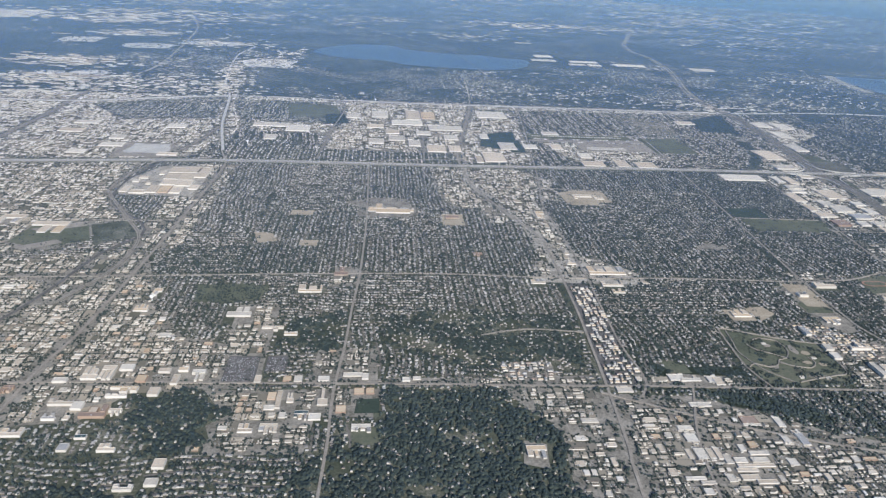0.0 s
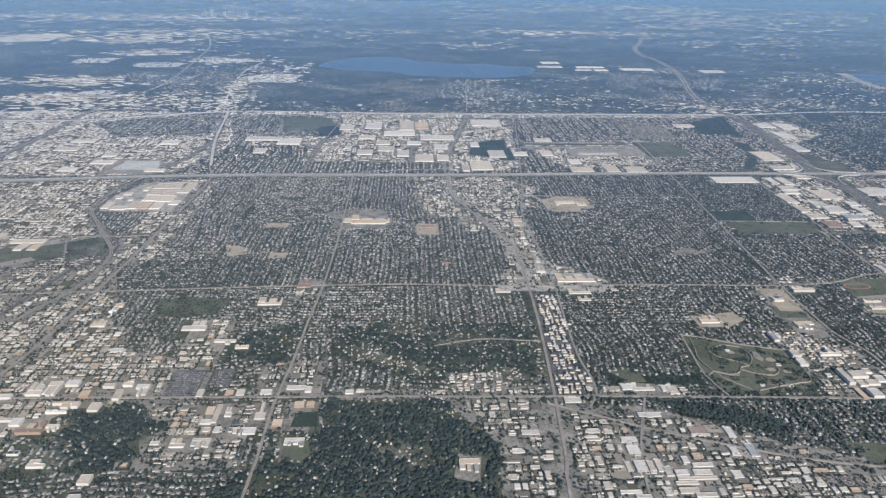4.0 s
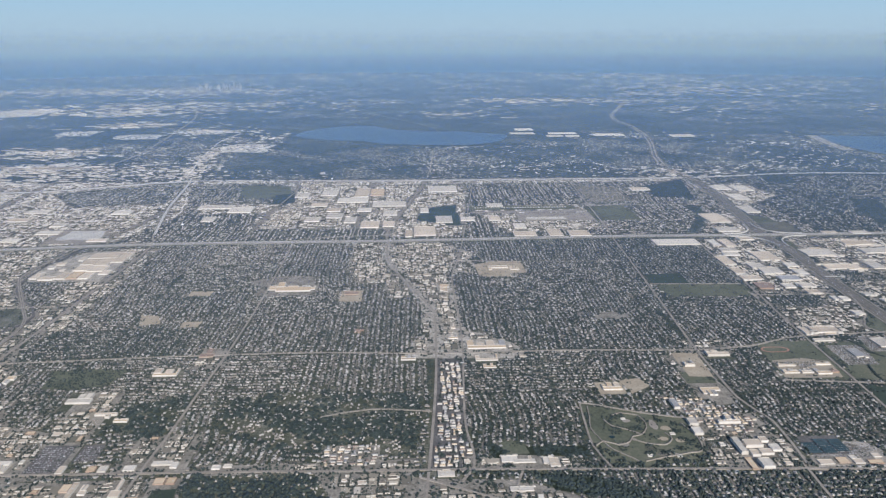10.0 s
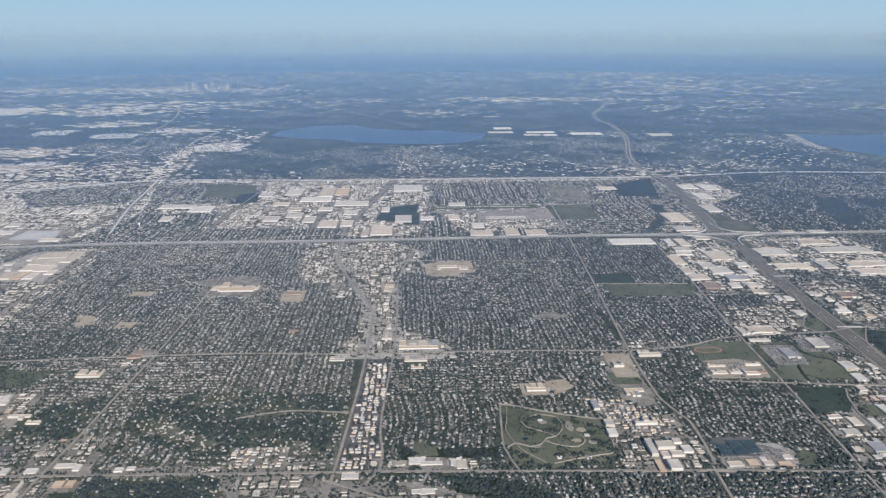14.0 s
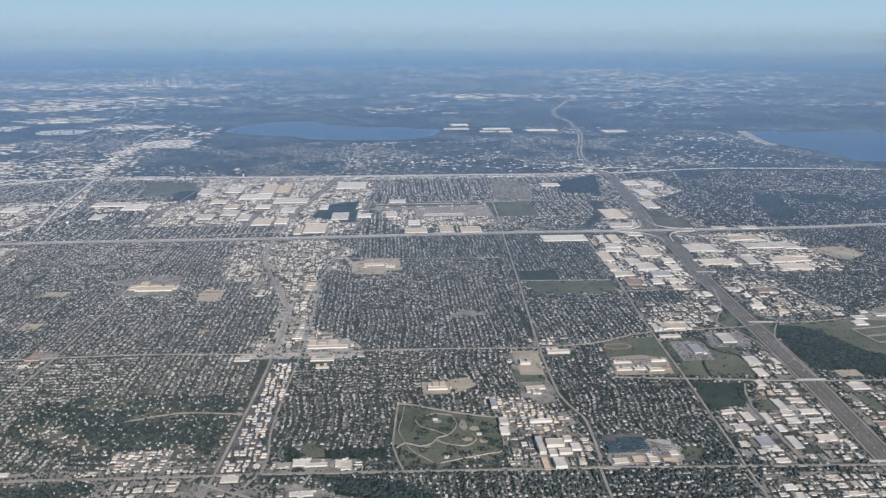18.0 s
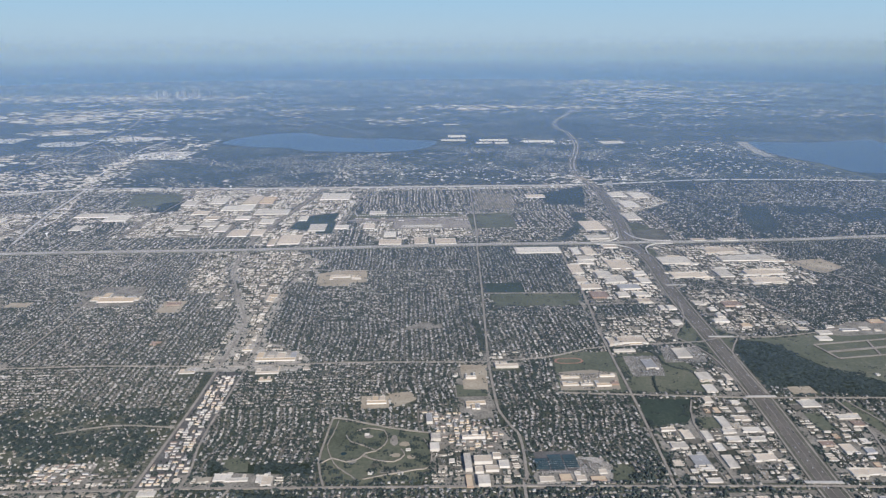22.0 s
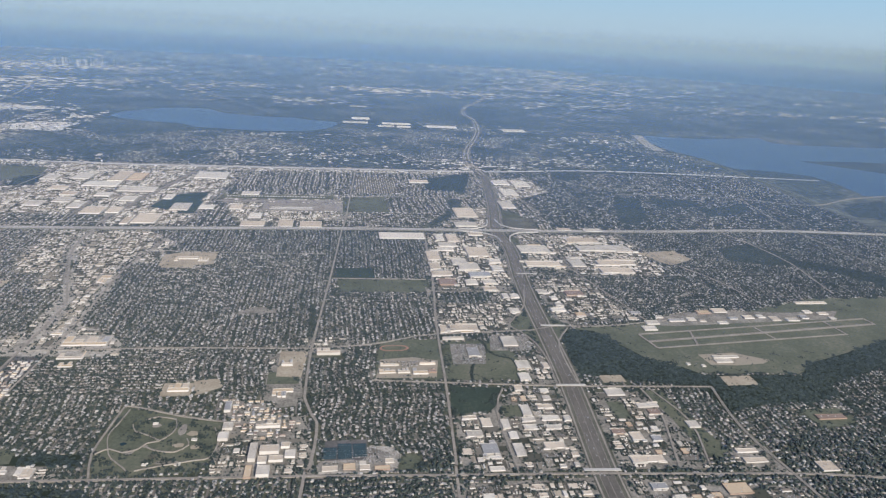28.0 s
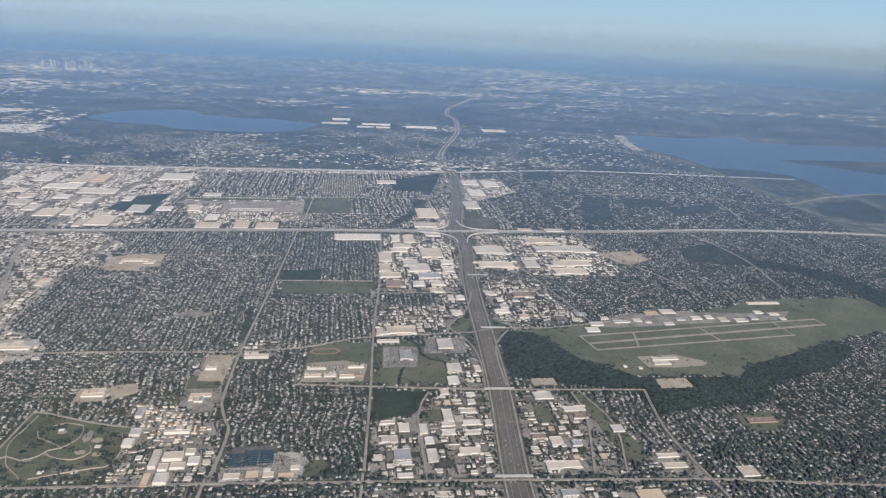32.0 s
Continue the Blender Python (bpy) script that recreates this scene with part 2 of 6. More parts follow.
def part(name, me, parent=None, label="", m=None):
    ob = new(name, me)
    if parent is not None:
        ob.parent = parent
    if m is not None:
        ob.matrix_basis = m
    if label:
        tagged(ob, label)
    return ob


def polygon(name, pts, z, mat):
    """A level sheet with the given outline."""
    me = mesh_from(name, [(x, y, z) for x, y in pts], range(len(pts)), [len(pts)], (mat,))
    return me


def smooth_line(pts, step=12.0):
    """A rounded line through the given bends."""
    pts = [np.array(p, dtype=float) for p in pts]
    ext = [2 * pts[0] - pts[1]] + pts + [2 * pts[-1] - pts[-2]]
    out = []
    for a, b, c, d in zip(ext, ext[1:], ext[2:], ext[3:]):
        k = max(2, int(np.linalg.norm(c - b) / step))
        for i in range(k):
            t = i / k
            out.append(0.5 * ((2 * b) + (c - a) * t + (2 * a - 5 * b + 4 * c - d) * t * t + (3 * b - a - 3 * c + d) * t ** 3))
    return np.array(out + [pts[-1]])


def ribbon(line, width, z, thick=0.06, offset=0.0):
    """The corners and faces of a slab of road along a line."""
    t = np.gradient(line, axis=0)
    t /= np.linalg.norm(t, axis=1)[:, None]
    nrm = np.stack((t[:, 1], -t[:, 0]), 1)
    a, b = line + nrm * (offset - width / 2), line + nrm * (offset + width / 2)
    n = len(line)
    v = np.zeros((n, 4, 3))
    v[:, 0, :2], v[:, 1, :2], v[:, 2, :2], v[:, 3, :2] = a, a, b, b
    v[:, 1, 2] = v[:, 2, 2] = z
    v[:, 0, 2] = v[:, 3, 2] = z - thick
    f = []
    for i in range(n - 1):
        p, q = 4 * i, 4 * i + 4
        f += [(p + 1, p + 2, q + 2, q + 1), (p, p + 1, q + 1, q), (p + 2, p + 3, q + 3, q + 2)]
    return v.reshape(-1, 3), f


# ---- plan of the land: a chart of uses, one cell a unit ----
CX, CY, CW, CH = -1100, -620, 2000, 1120
chart = np.zeros((CH, CW), dtype=np.int8)
gx, gy = np.meshgrid(np.arange(CW) + CX + 0.5, np.arange(CH) + CY + 0.5)
RES, COM, IND, FOREST, WOOD, PARK, FIELD, PAVED, ROAD, APT, BUILT = range(11)


def inside(pts, x, y):
    """Which places lie inside an outline."""
    hit = np.zeros(x.shape, dtype=bool)
    for (x0, y0), (x1, y1) in zip(pts, pts[1:] + pts[:1]):
        if y0 != y1:
            hit ^= ((y0 > y) != (y1 > y)) & (x < (x1 - x0) * (y - y0) / (y1 - y0) + x0)
    return hit


def use_at(x, y):
    i, j = np.clip((y - CY).astype(int), 0, CH - 1), np.clip((x - CX).astype(int), 0, CW - 1)
    return chart[i, j]


def box_pts(x0, y0, x1, y1):
    return [(x0, y0), (x1, y0), (x1, y1), (x0, y1)]


ZTOP = [0.03]
ZONE_KIND = {COM: ("parking_ground", "lot", "pale concrete and asphalt ground of a business district"),
             IND: ("yard_ground", "lot", "paved yards between warehouses, grey and tan"),
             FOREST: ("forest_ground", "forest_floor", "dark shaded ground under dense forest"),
             WOOD: ("wooded_ground", "yard", "dark ground under old trees between homes"),
             PARK: ("park_ground", "grass", "mown green lawn of a public park"),
             FIELD: ("field", "meadow", "open pale green meadow"),
             PAVED: ("paved_lot", "concrete", "bare pale concrete lot"),
             APT: ("estate_ground", "lot", "paved ground between apartment blocks")}


def zone(use, pts, mat="", label=""):
    """Charts a use of the land and lays its ground."""
    chart[inside(pts, gx, gy)] = use
    name, stuff, words = ZONE_KIND[use]
    ZTOP[0] += 0.0015
    ob = part(name, polygon(name, pts, ZTOP[0], mat or stuff))
    tagged(ob, label or words, name.replace("_", " "), kind="structure")


def strip_of_use(line, half):
    """Charts a road's own ground."""
    for (x0, y0), (x1, y1) in zip(line[:-1], line[1:]):
        ax0, ax1 = int(min(x0, x1) - half - CX) - 1, int(max(x0, x1) + half - CX) + 2
        ay0, ay1 = int(min(y0, y1) - half - CY) - 1, int(max(y0, y1) + half - CY) + 2
        if ax1 <= 0 or ay1 <= 0 or ax0 >= CW or ay0 >= CH:
            continue
        sl = (slice(max(ay0, 0), ay1), slice(max(ax0, 0), ax1))
        dx, dy = x1 - x0, y1 - y0
        k = np.clip(((gx[sl] - x0) * dx + (gy[sl] - y0) * dy) / (dx * dx + dy * dy + 1e-9), 0, 1)
        d = np.hypot(gx[sl] - x0 - k * dx, gy[sl] - y0 - k * dy)
        sub = chart[sl]
        sub[d < half] = ROAD


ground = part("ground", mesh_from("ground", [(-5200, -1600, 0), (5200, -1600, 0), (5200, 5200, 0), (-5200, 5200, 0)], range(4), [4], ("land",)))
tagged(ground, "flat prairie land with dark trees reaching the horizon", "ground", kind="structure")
near_yards = part("yards", polygon("yards", [(-1000, -600), (420, -600), (760, 360), (60, 395), (-1080, 395)], 0.015, "yard"))
tagged(near_yards, "grassy yards between the houses of the suburbs", "ground", kind="structure")

# ---- districts ----
zone(IND, [(-1090, 395), (-1090, 42), (-735, 40), (-690, 60), (-660, 180), (-700, 395)])
zone(IND, [(-1090, 38), (-735, 36), (-730, -80), (-690, -130), (-720, -200), (-800, -230), (-1090, -250)])
zone(COM, [(-1090, -250), (-800, -230), (-660, -200), (-640, -250), (-625, -290), (-600, -330), (-560, -345), (-545, -386), (-610, -390), (-640, -430), (-660, -470), (-1090, -520)])
zone(COM, box_pts(-678, -200, -634, 30))
zone(COM, [(-572, -440), (-572, -388), (-478, -387), (-478, -398), (-512, -412), (-515, -440)])
zone(COM, box_pts(-572, -384, -545, -290))
zone(FIELD, [(-719, -152), (-692, -141), (-672, -175), (-702, -194)], "yard", "dark green field inside a bend of the railway")
zone(PAVED, box_pts(-566, -380, -548, -354), "asphalt", "dark asphalt car park in long rows")
zone(PAVED, box_pts(-544, -370, -532, -354), "asphalt", "dark asphalt car park")
zone(WOOD, [(-606, -389), (-590, -392), (-574, -386), (-566, -398), (-557, -409), (-565, -418), (-561, -428), (-575, -436), (-592, -444), (-600, -430), (-608, -418)])
zone(WOOD, [(-690, -600), (-668, -500), (-640, -472), (-616, -452), (-585, -470), (-560, -500), (-545, -560), (-560, -600)])
zone(COM, [(-640, -505), (-600, -480), (-560, -482), (-545, -520), (-580, -535), (-640, -540)], label="business yards among old trees")
zone(WOOD, [(-476, -388), (-396, -389), (-385, -420), (-372, -470), (-372, -560), (-560, -560), (-523, -464), (-507, -437), (-477, -434)])
zone(FIELD, box_pts(-506, -412, -479, -397), "grass", "green school playing field")
zone(FIELD, box_pts(-492, -434, -478, -420), "grass", "green school sports field")
zone(WOOD, [(-476, -306), (-433, -303), (-366, -306), (-351, -322), (-357, -373), (-403, -366), (-430, -368), (-476, -340)])
zone(COM, [(-520, -384), (-480, -383), (-480, -345), (-515, -345)])
zone(COM, [(-400, -384), (-358, -385), (-358, -376), (-400, -374)])
zone(APT, [(-350, -386), (-328, -386), (-322, -250), (-342, -250)], "asphalt")
zone(COM, [(-366, -252), (-275, -256), (-280, -236), (-292, -218), (-318, -205), (-318, -120), (-330, -60), (-372, -40), (-362, -110), (-352, -150), (-352, -200)], "lot_bright")
zone(COM, [(-425, -55), (-372, -60), (-300, -70), (-296, 0), (-330, 38), (-425, 38)], "lot_bright", label="mixed shops and car parks along the highway")
zone(PAVED, box_pts(-292, -80, -264, -40), "bare_soil", "pale bare school ground")
zone(PAVED, box_pts(-500, -122, -446, -92), "lot", "school campus with pale car parks")
zone(PAVED, box_pts(-424, -140, -404, -112), "bare_soil", "bare tan school ground")
zone(IND, [(-366, -392), (-302, -396), (-240, -428), (-228, -480), (-366, -500)])
zone(IND, [(-390, -470), (-366, -480), (-366, -395), (-398, -392), (-386, -430)])
zone(FOREST, [(-292, -391), (-262, -395), (-240, -406), (-232, -420), (-246, -420), (-262, -412), (-286, -405)])
zone(PARK, [(-254, -321), (-219, -333), (-194, -340), (-195, -362), (-200, -386), (-240, -387), (-251, -386), (-257, -368)])
zone(COM, [(-195, -339), (-150, -335), (-142, -392), (-196, -391)])
zone(COM, [(-176, -320), (-152, -320), (-158, -256), (-178, -256)])
zone(PAVED, box_pts(-138, -381, -115, -362), "asphalt", "asphalt car park under solar canopies")
zone(PAVED, [(-141, -392), (-101, -392), (-97, -378), (-101, -370), (-114, -368), (-114, -381), (-140, -381)], "lot_bright", "pale car park with rows of cars")
zone(FIELD, [(-100, -391), (-86, -391), (-88, -378), (-95, -376)], "grass", "green lawn beside the car park")
zone(FIELD, box_pts(-134, -107, -99, -79), "dark_field", "dark green field among houses")
zone(FIELD, [(-132, -140), (-54, -143), (-49, -111), (-133, -108)], "grass", "wide green utility field")
zone(PAVED, [(-101, -236), (-57, -236), (-64, -297), (-108, -293)], "meadow", "school campus lawns and running track")
zone(PAVED, [(-107, -293), (-67, -294), (-63, -270), (-80, -264), (-103, -267)], "lot_pale", "school car parks of pale concrete")
zone(FIELD, [(-55, -240), (-10, -240), (-2, -300), (-60, -298)], "grass", "green office park lawns")
zone(PAVED, [(-51, -244), (-25, -245), (-30, -276), (-53, -276)], "lot", "car park rows around an office")
zone(PAVED, [(-18, -230), (11, -231), (8, -257), (-23, -256)], "lot", "car park rows around an office")
zone(FIELD, [(-60, -306), (-26, -309), (-36, -336), (-64, -340)], "dark_field", "dark green rough field")
zone(IND, [(-66, -396), (-63, -342), (-42, -340), (-20, -312), (14, -312), (6, -398)])
zone(IND, [(-2, -306), (-6, -268), (10, -262), (21, -306)])
zone(FIELD, box_pts(-32, -344, -19, -331), "grass", "small green lot between warehouses")
zone(IND, [(18, -398), (28, -318), (62, -318), (70, -345), (72, -402)])
zone(FIELD, [(66, -318), (78, -318), (88, -385), (76, -398)], "grass", "long green strip beside houses")
zone(FIELD, box_pts(36, -350, 46, -330), "meadow", "vacant green lot")
zone(IND, [(-74, -404), (0, -404), (20, -406), (110, -420), (130, -500), (-80, -500)])
zone(IND, [(-42, 36), (46, 36), (40, -110), (20, -140), (-52, -130)])
zone(COM, [(-56, -130), (18, -130), (20, -225), (-58, -228)])
zone(FIELD, box_pts(-44, -168, 0, -140), "yard", "yards of a small housing estate")
chart[inside(box_pts(-44, -168, 0, -140), gx, gy)] = RES
zone(IND, [(60, 36), (190, 34), (192, -100), (96, -104), (56, -60)])
zone(FIELD, [(56, 40), (66, 20), (58, -40), (54, 0)], "grass", "green interchange verge")
zone(COM, [(48, -110), (96, -104), (112, -200), (40, -214)])
zone(FIELD, [(34, -225), (47, -221), (222, -188), (301, -160), (420, -160), (410, -225), (322, -243), (255, -268), (190, -300), (70, -294), (36, -258)], "meadow", "open airfield grass")
zone(PAVED, [(112, -214), (138, -218), (187, -214), (287, -207), (304, -190), (251, -193), (207, -188), (158, -190), (134, -199)], "lot", "airport apron and hangar yards")
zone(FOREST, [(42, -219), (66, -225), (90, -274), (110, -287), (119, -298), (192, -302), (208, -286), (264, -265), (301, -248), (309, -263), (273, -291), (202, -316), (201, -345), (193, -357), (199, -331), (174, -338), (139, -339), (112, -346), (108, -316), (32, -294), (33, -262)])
zone(PAVED, [(131, -268), (160, -266), (182, -279), (174, -284), (152, -286), (133, -284)], "lot_pale", "apron and yards round the airfield halls")
zone(PAVED, box_pts(129, -314, 152, -301), "bare_soil", "bare tan cleared ground in the forest")
zone(PAVED, box_pts(44, -306, 60, -296), "bare_soil", "bare pale cleared ground by the highway")
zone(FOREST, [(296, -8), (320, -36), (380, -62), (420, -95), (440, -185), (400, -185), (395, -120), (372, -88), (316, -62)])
zone(PAVED, [(184, -30), (232, -20), (238, -52), (206, -70)], "bare_soil", "bare pale earthworks among new houses")
zone(COM, [(84, -404), (112, -408), (112, -380), (88, -384)])
zone(FIELD, box_pts(160, -366, 188, -346), "meadow", "school field edged by houses")
zone(COM, box_pts(-513, -262, -488, -230))
zone(COM, box_pts(-158, -256, -124, -230))
zone(COM, box_pts(-476, -386, -372, -377))
zone(COM, [(-332, -386), (-262, -388), (-262, -378), (-300, -374), (-332, -374)])
zone(PAVED, box_pts(-238, -310, -220, -294), "bare_soil", "pale bare school ground among houses")
zone(PAVED, box_pts(-176, -318, -154, -300), "lot", "school car parks of pale concrete")
zone(FIELD, box_pts(-176, -298, -156, -282), "grass", "green school field")
zone(FIELD, [(-210, -186), (-196, -190), (-180, -184), (-182, -175), (-198, -172), (-208, -178)], "lot", "pale bare field among houses")
zone(PAVED, box_pts(-560, -120, -540, -108), "bare_soil", "pale bare ball fields among houses")
zone(PAVED, box_pts(-545, -190, -530, -178), "bare_soil", "pale bare clearing among houses")
zone(COM, box_pts(-508, -412, -482, -390), label="school yards of tan paving")
zone(IND, [(-260, -428), (-240, -428), (-160, -460), (-160, -520), (-260, -520)])
zone(FIELD, [(-210, -430), (-190, -430), (-184, -446), (-206, -450)], "grass", "green vacant lot beside sheds")
zone(FIELD, [(20, -185), (3, -209), (2, -220), (12, -234), (17, -257), (20, -228), (23, -198)], "meadow", "green verge inside a highway ramp")
zone(FIELD, [(33, -187), (49, -212), (47, -219), (30, -245), (28, -263), (30, -221)], "meadow", "green verge inside a highway ramp")
zone(PARK, [(-606, -262), (-575, -260), (-554, -262), (-560, -282), (-578, -289), (-604, -287)], "grass", "green campus lawns with scattered trees")
zone(WOOD, [(-537, -313), (-504, -297), (-503, -345), (-517, -347), (-543, -337)], "yard", "dark old trees beside the avenue")
zone(FIELD, [(-767, -191), (-763, -157), (-725, -144), (-707, -186), (-742, -201)], "grass", "rough green field beside the railway")
zone(PAVED, [(-762, -164), (-725, -144), (-721, -155), (-753, -169)], "street", "pale concrete storage yard")
zone(PAVED, [(-761, -202), (-733, -185), (-726, -191), (-748, -206)], "street", "pale concrete storage yard")
zone(PAVED, [(-632, -404), (-617, -397), (-614, -408), (-625, -411)], "bare_soil", "bare tan building plot")
zone(PAVED, [(-626, -416), (-618, -417), (-616, -426), (-624, -425)], "asphalt", "dark asphalt car park")
zone(PAVED, [(-585, -162), (-569, -165), (-563, -181), (-578, -186)], "bare_soil", "bare tan ball fields among houses")
zone(FIELD, [(-491, -397), (-479, -396), (-479, -409), (-492, -409)], "dark_field", "dark green school sports field")
zone(WOOD, [(-451, -298), (-400, -298), (-352, -306), (-352, -345), (-364, -357), (-404, -350), (-440, -338), (-456, -322)])
zone(COM, [(-411, -386), (-356, -386), (-362, -431), (-379, -426), (-399, -410)])
zone(APT, [(-407, -381), (-377, -380), (-377, -361), (-408, -361)])
zone(PAVED, [(-407, -432), (-396, -435), (-398, -453), (-410, -449)], "lot", "school yard of pale paving")
zone(PAVED, [(-513, -83), (-487, -70), (-454, -72), (-447, -109), (-485, -117)], "lot", "school campus with pale car parks")
zone(PAVED, [(-419, -139), (-416, -115), (-407, -116), (-405, -140)], "bare_soil", "bare tan ground among houses")
zone(COM, [(-425, -59), (-387, -33), (-360, -100), (-360, -133), (-380, -133), (-387, -99), (-413, -90)])
zone(PAVED, [(-297, -42), (-272, -31), (-249, -33), (-247, -70), (-277, -73), (-295, -75)], "bare_soil", "pale bare school ground")
zone(FOREST, [(-318, -365), (-262, -367), (-259, -377), (-300, -374), (-314, -377)])
zone(FIELD, [(-310, -361), (-296, -361), (-294, -373), (-307, -374)], "grass", "small green park beside apartments")
zone(PAVED, [(-171, -252), (-152, -253), (-155, -290), (-171, -288)], "bare_soil", "bare brown school ground")
zone(PAVED, [(-172, -305), (-154, -306), (-156, -325), (-168, -327)], "lot", "school yard of pale paving")
zone(PAVED, [(-221, -291), (-206, -289), (-202, -300), (-217, -310)], "bare_soil", "bare tan ground of a school among houses")
zone(PAVED, [(-116, -369), (-103, -376), (-108, -391), (-142, -390), (-141, -382), (-116, -382)], "lot", "pale car park beside solar canopies")
zone(APT, [(-200, -313), (-174, -319), (-153, -345), (-161, -358), (-183, -354), (-192, -341)])
# wooded hollows between the north-eastern suburbs
for pts in ([(259, 226), (296, 221), (264, 119), (230, 78), (213, 90)], [(357, 160), (451, 202), (437, 163), (355, 122)], [(289, -12), (339, 6), (363, -35), (349, -69), (317, -69), (278, -54)], [(608, 202), (724, 244), (721, 197), (641, 102), (600, 121), (579, 150)], [(317, 222), (382, 212), (359, 172), (303, 176)], [(221, 431), (279, 465), (252, 344), (199, 324)]):
    zone(FOREST, pts, "yard", "tree-filled hollow between suburbs")
# beyond the north-south highway
zone(IND, [(-560, 60), (-370, 60), (-330, 350), (-560, 350)])
def homes(pts, label="grassy yards between small houses"):
    zone(FIELD, pts, "yard", label)
    chart[inside(pts, gx, gy)] = RES


homes([(-657, -417), (-640, -415), (-604, -417), (-590, -432), (-587, -451), (-636, -458), (-670, -455)], "leafy yards of older homes")
homes([(-706, 373), (-556, 385), (-548, 238), (-673, 251)])
homes([(-636, 106), (-396, 96), (-390, 52), (-629, 56)])
homes([(-890, 312), (-724, 392), (-707, 246), (-821, 226)])
zone(IND, [(-656, 238), (-556, 234), (-548, 180), (-640, 178)])
zone(PAVED, [(-789, 109), (-722, 106), (-713, 50), (-772, 52)], "street", "wide pale car storage lot")
zone(FIELD, [(-626, 360), (-549, 352), (-534, 266), (-609, 270)], "grass", "green open field")
zone(FOREST, [(-560, 290), (-535, 300), (-525, 240), (-555, 230)])
zone(IND, [(-372, 62), (-300, 62), (-275, 340), (-345, 345)])
zone(FIELD, [(-318, 110), (-300, 110), (-300, 170), (-330, 165)], "dark_field", "dark green pond meadow")
zone(COM, [(-289, 206), (-131, 215), (-115, 92), (-250, 73)], label="yards of a former airfield")
zone(PAVED, [(-225, 128), (-128, 128), (-122, 165), (-225, 165)], "street", "pale concrete apron of a former airfield")
zone(PAVED, [(-285, 168), (-135, 172), (-135, 180), (-285, 176)], "street", "long pale airfield strip")
zone(PAVED, box_pts(-110, 228, -50, 330), "verge", "brown ground of a mobile home park")
zone(FIELD, box_pts(-285, 186, -140, 206), "grass", "grass strip beside aircraft stands")
zone(FIELD, [(-128, 122), (-70, 126), (-72, 205), (-128, 200)], "grass", "green fields")
zone(FOREST, [(-14, 321), (75, 377), (45, 248), (-7, 250)])
zone(FOREST, [(18, 206), (31, 190), (24, 160), (12, 126), (-6, 92), (-26, 62), (-40, 66), (-22, 88), (-6, 118), (8, 150), (10, 186)], "yard", "band of dark trees along a creek")
zone(COM, [(24, 62), (62, 62), (74, 150), (44, 160)])
zone(COM, [(72, 330), (84, 180), (170, 250), (160, 345)])
zone(FIELD, [(60, 62), (100, 62), (92, 130), (74, 140)], "grass", "green verge by the interchange")
zone(COM, [(-560, 350), (-60, 362), (60, 365), (60, 400), (-560, 400)])
zone(IND, [(-700, 400), (-560, 400), (-560, 370), (-690, 372)])

zone(FIELD, [(65, 104), (106, 108), (100, 60), (61, 63)], "verge", "bare brown ground by the interchange")
zone(FIELD, [(-334, 203), (-300, 217), (-303, 173), (-327, 122), (-355, 136), (-349, 176)], "dark_field", "dark reedy pond among warehouses")
CLEARED = ((-880, 1010, 130, 80), (-1000, 930, 110, 80), (-705, 745, 100, 120), (-745, 85, 46, 42), (-1055, 543, 48, 60), (-987, 553, 62, 62), (-1170, 995, 90, 100), (-1560, 1490, 170, 230))
for x, y, w, d in CLEARED:
    ZTOP[0] += 0.0015
    pts = [(x + w / 2 * math.copysign(abs(math.cos(a)) ** 0.5, math.cos(a)) * (1 + 0.12 * math.sin(5 * a + x)), y + d / 2 * math.copysign(abs(math.sin(a)) ** 0.5, math.sin(a)) * (1 + 0.12 * math.cos(4 * a + y))) for a in np.linspace(0, 2 * math.pi, 29)[:-1]]
    tagged(part("cleared_ground", polygon("cleared_ground", pts, ZTOP[0], "concrete")), "pale cleared ground of a far industrial site", "ground", kind="structure")

# ---- roads ----
ROAD_Z = [0.0]
AVENUES = []


def road(name, bends, width, label, mat="street", lanes=(), z=0.3, margin=0.6, step=12.0, deck="highway_deck"):
    ROAD_Z[0] += 0.006
    z += ROAD_Z[0]
    line = smooth_line(bends, step)
    if name == "street" and 1.2 <= width <= 2.0:
        AVENUES.append((line, width))
    strip_of_use(line, width / 2 + margin)
    v, f = ribbon(line, width, z, z)
    if not lanes and mat == "street" and width >= 1.7:
        mat, lanes = "avenue", ((-0.27 * width, 0.3 * width), (0.27 * width, 0.3 * width))
    me = mesh_from(name, v, np.concatenate([np.array(q) for q in f]), [4] * len(f), (mat,))
    ob = part(name, me)
    tagged(ob, label, "road", kind="structure")
    for off, w in lanes:
        v, f = ribbon(line, w, z + 0.02, 0.04, off)
        part("carriageway", mesh_from("carriageway", v, np.concatenate([np.array(q) for q in f]), [4] * len(f), ("street" if w < 2 else deck,)), ob)
    return line


PALE = "pale concrete city road seen from the air"
I20 = road("highway", [(10, -620), (7, -460), (8, -413), (13, -368), (20, -310), (26, -238), (31, -168), (37, -105), (46, -40), (49, 0), (48, 50), (69, 170), (94, 360), (90, 473), (107, 591), (154, 756), (184, 888), (209, 1092), (201, 1168), (230, 1339), (296, 1506), (368, 1703)], 15.5, "wide divided grey highway with verges and pale service roads", "verge", ((-2.05, 3.7), (2.05, 3.7), (0.0, 0.25), (-4.05, 0.2), (4.05, 0.2), (-6.6, 1.0), (6.6, 1.0)), margin=1.0)
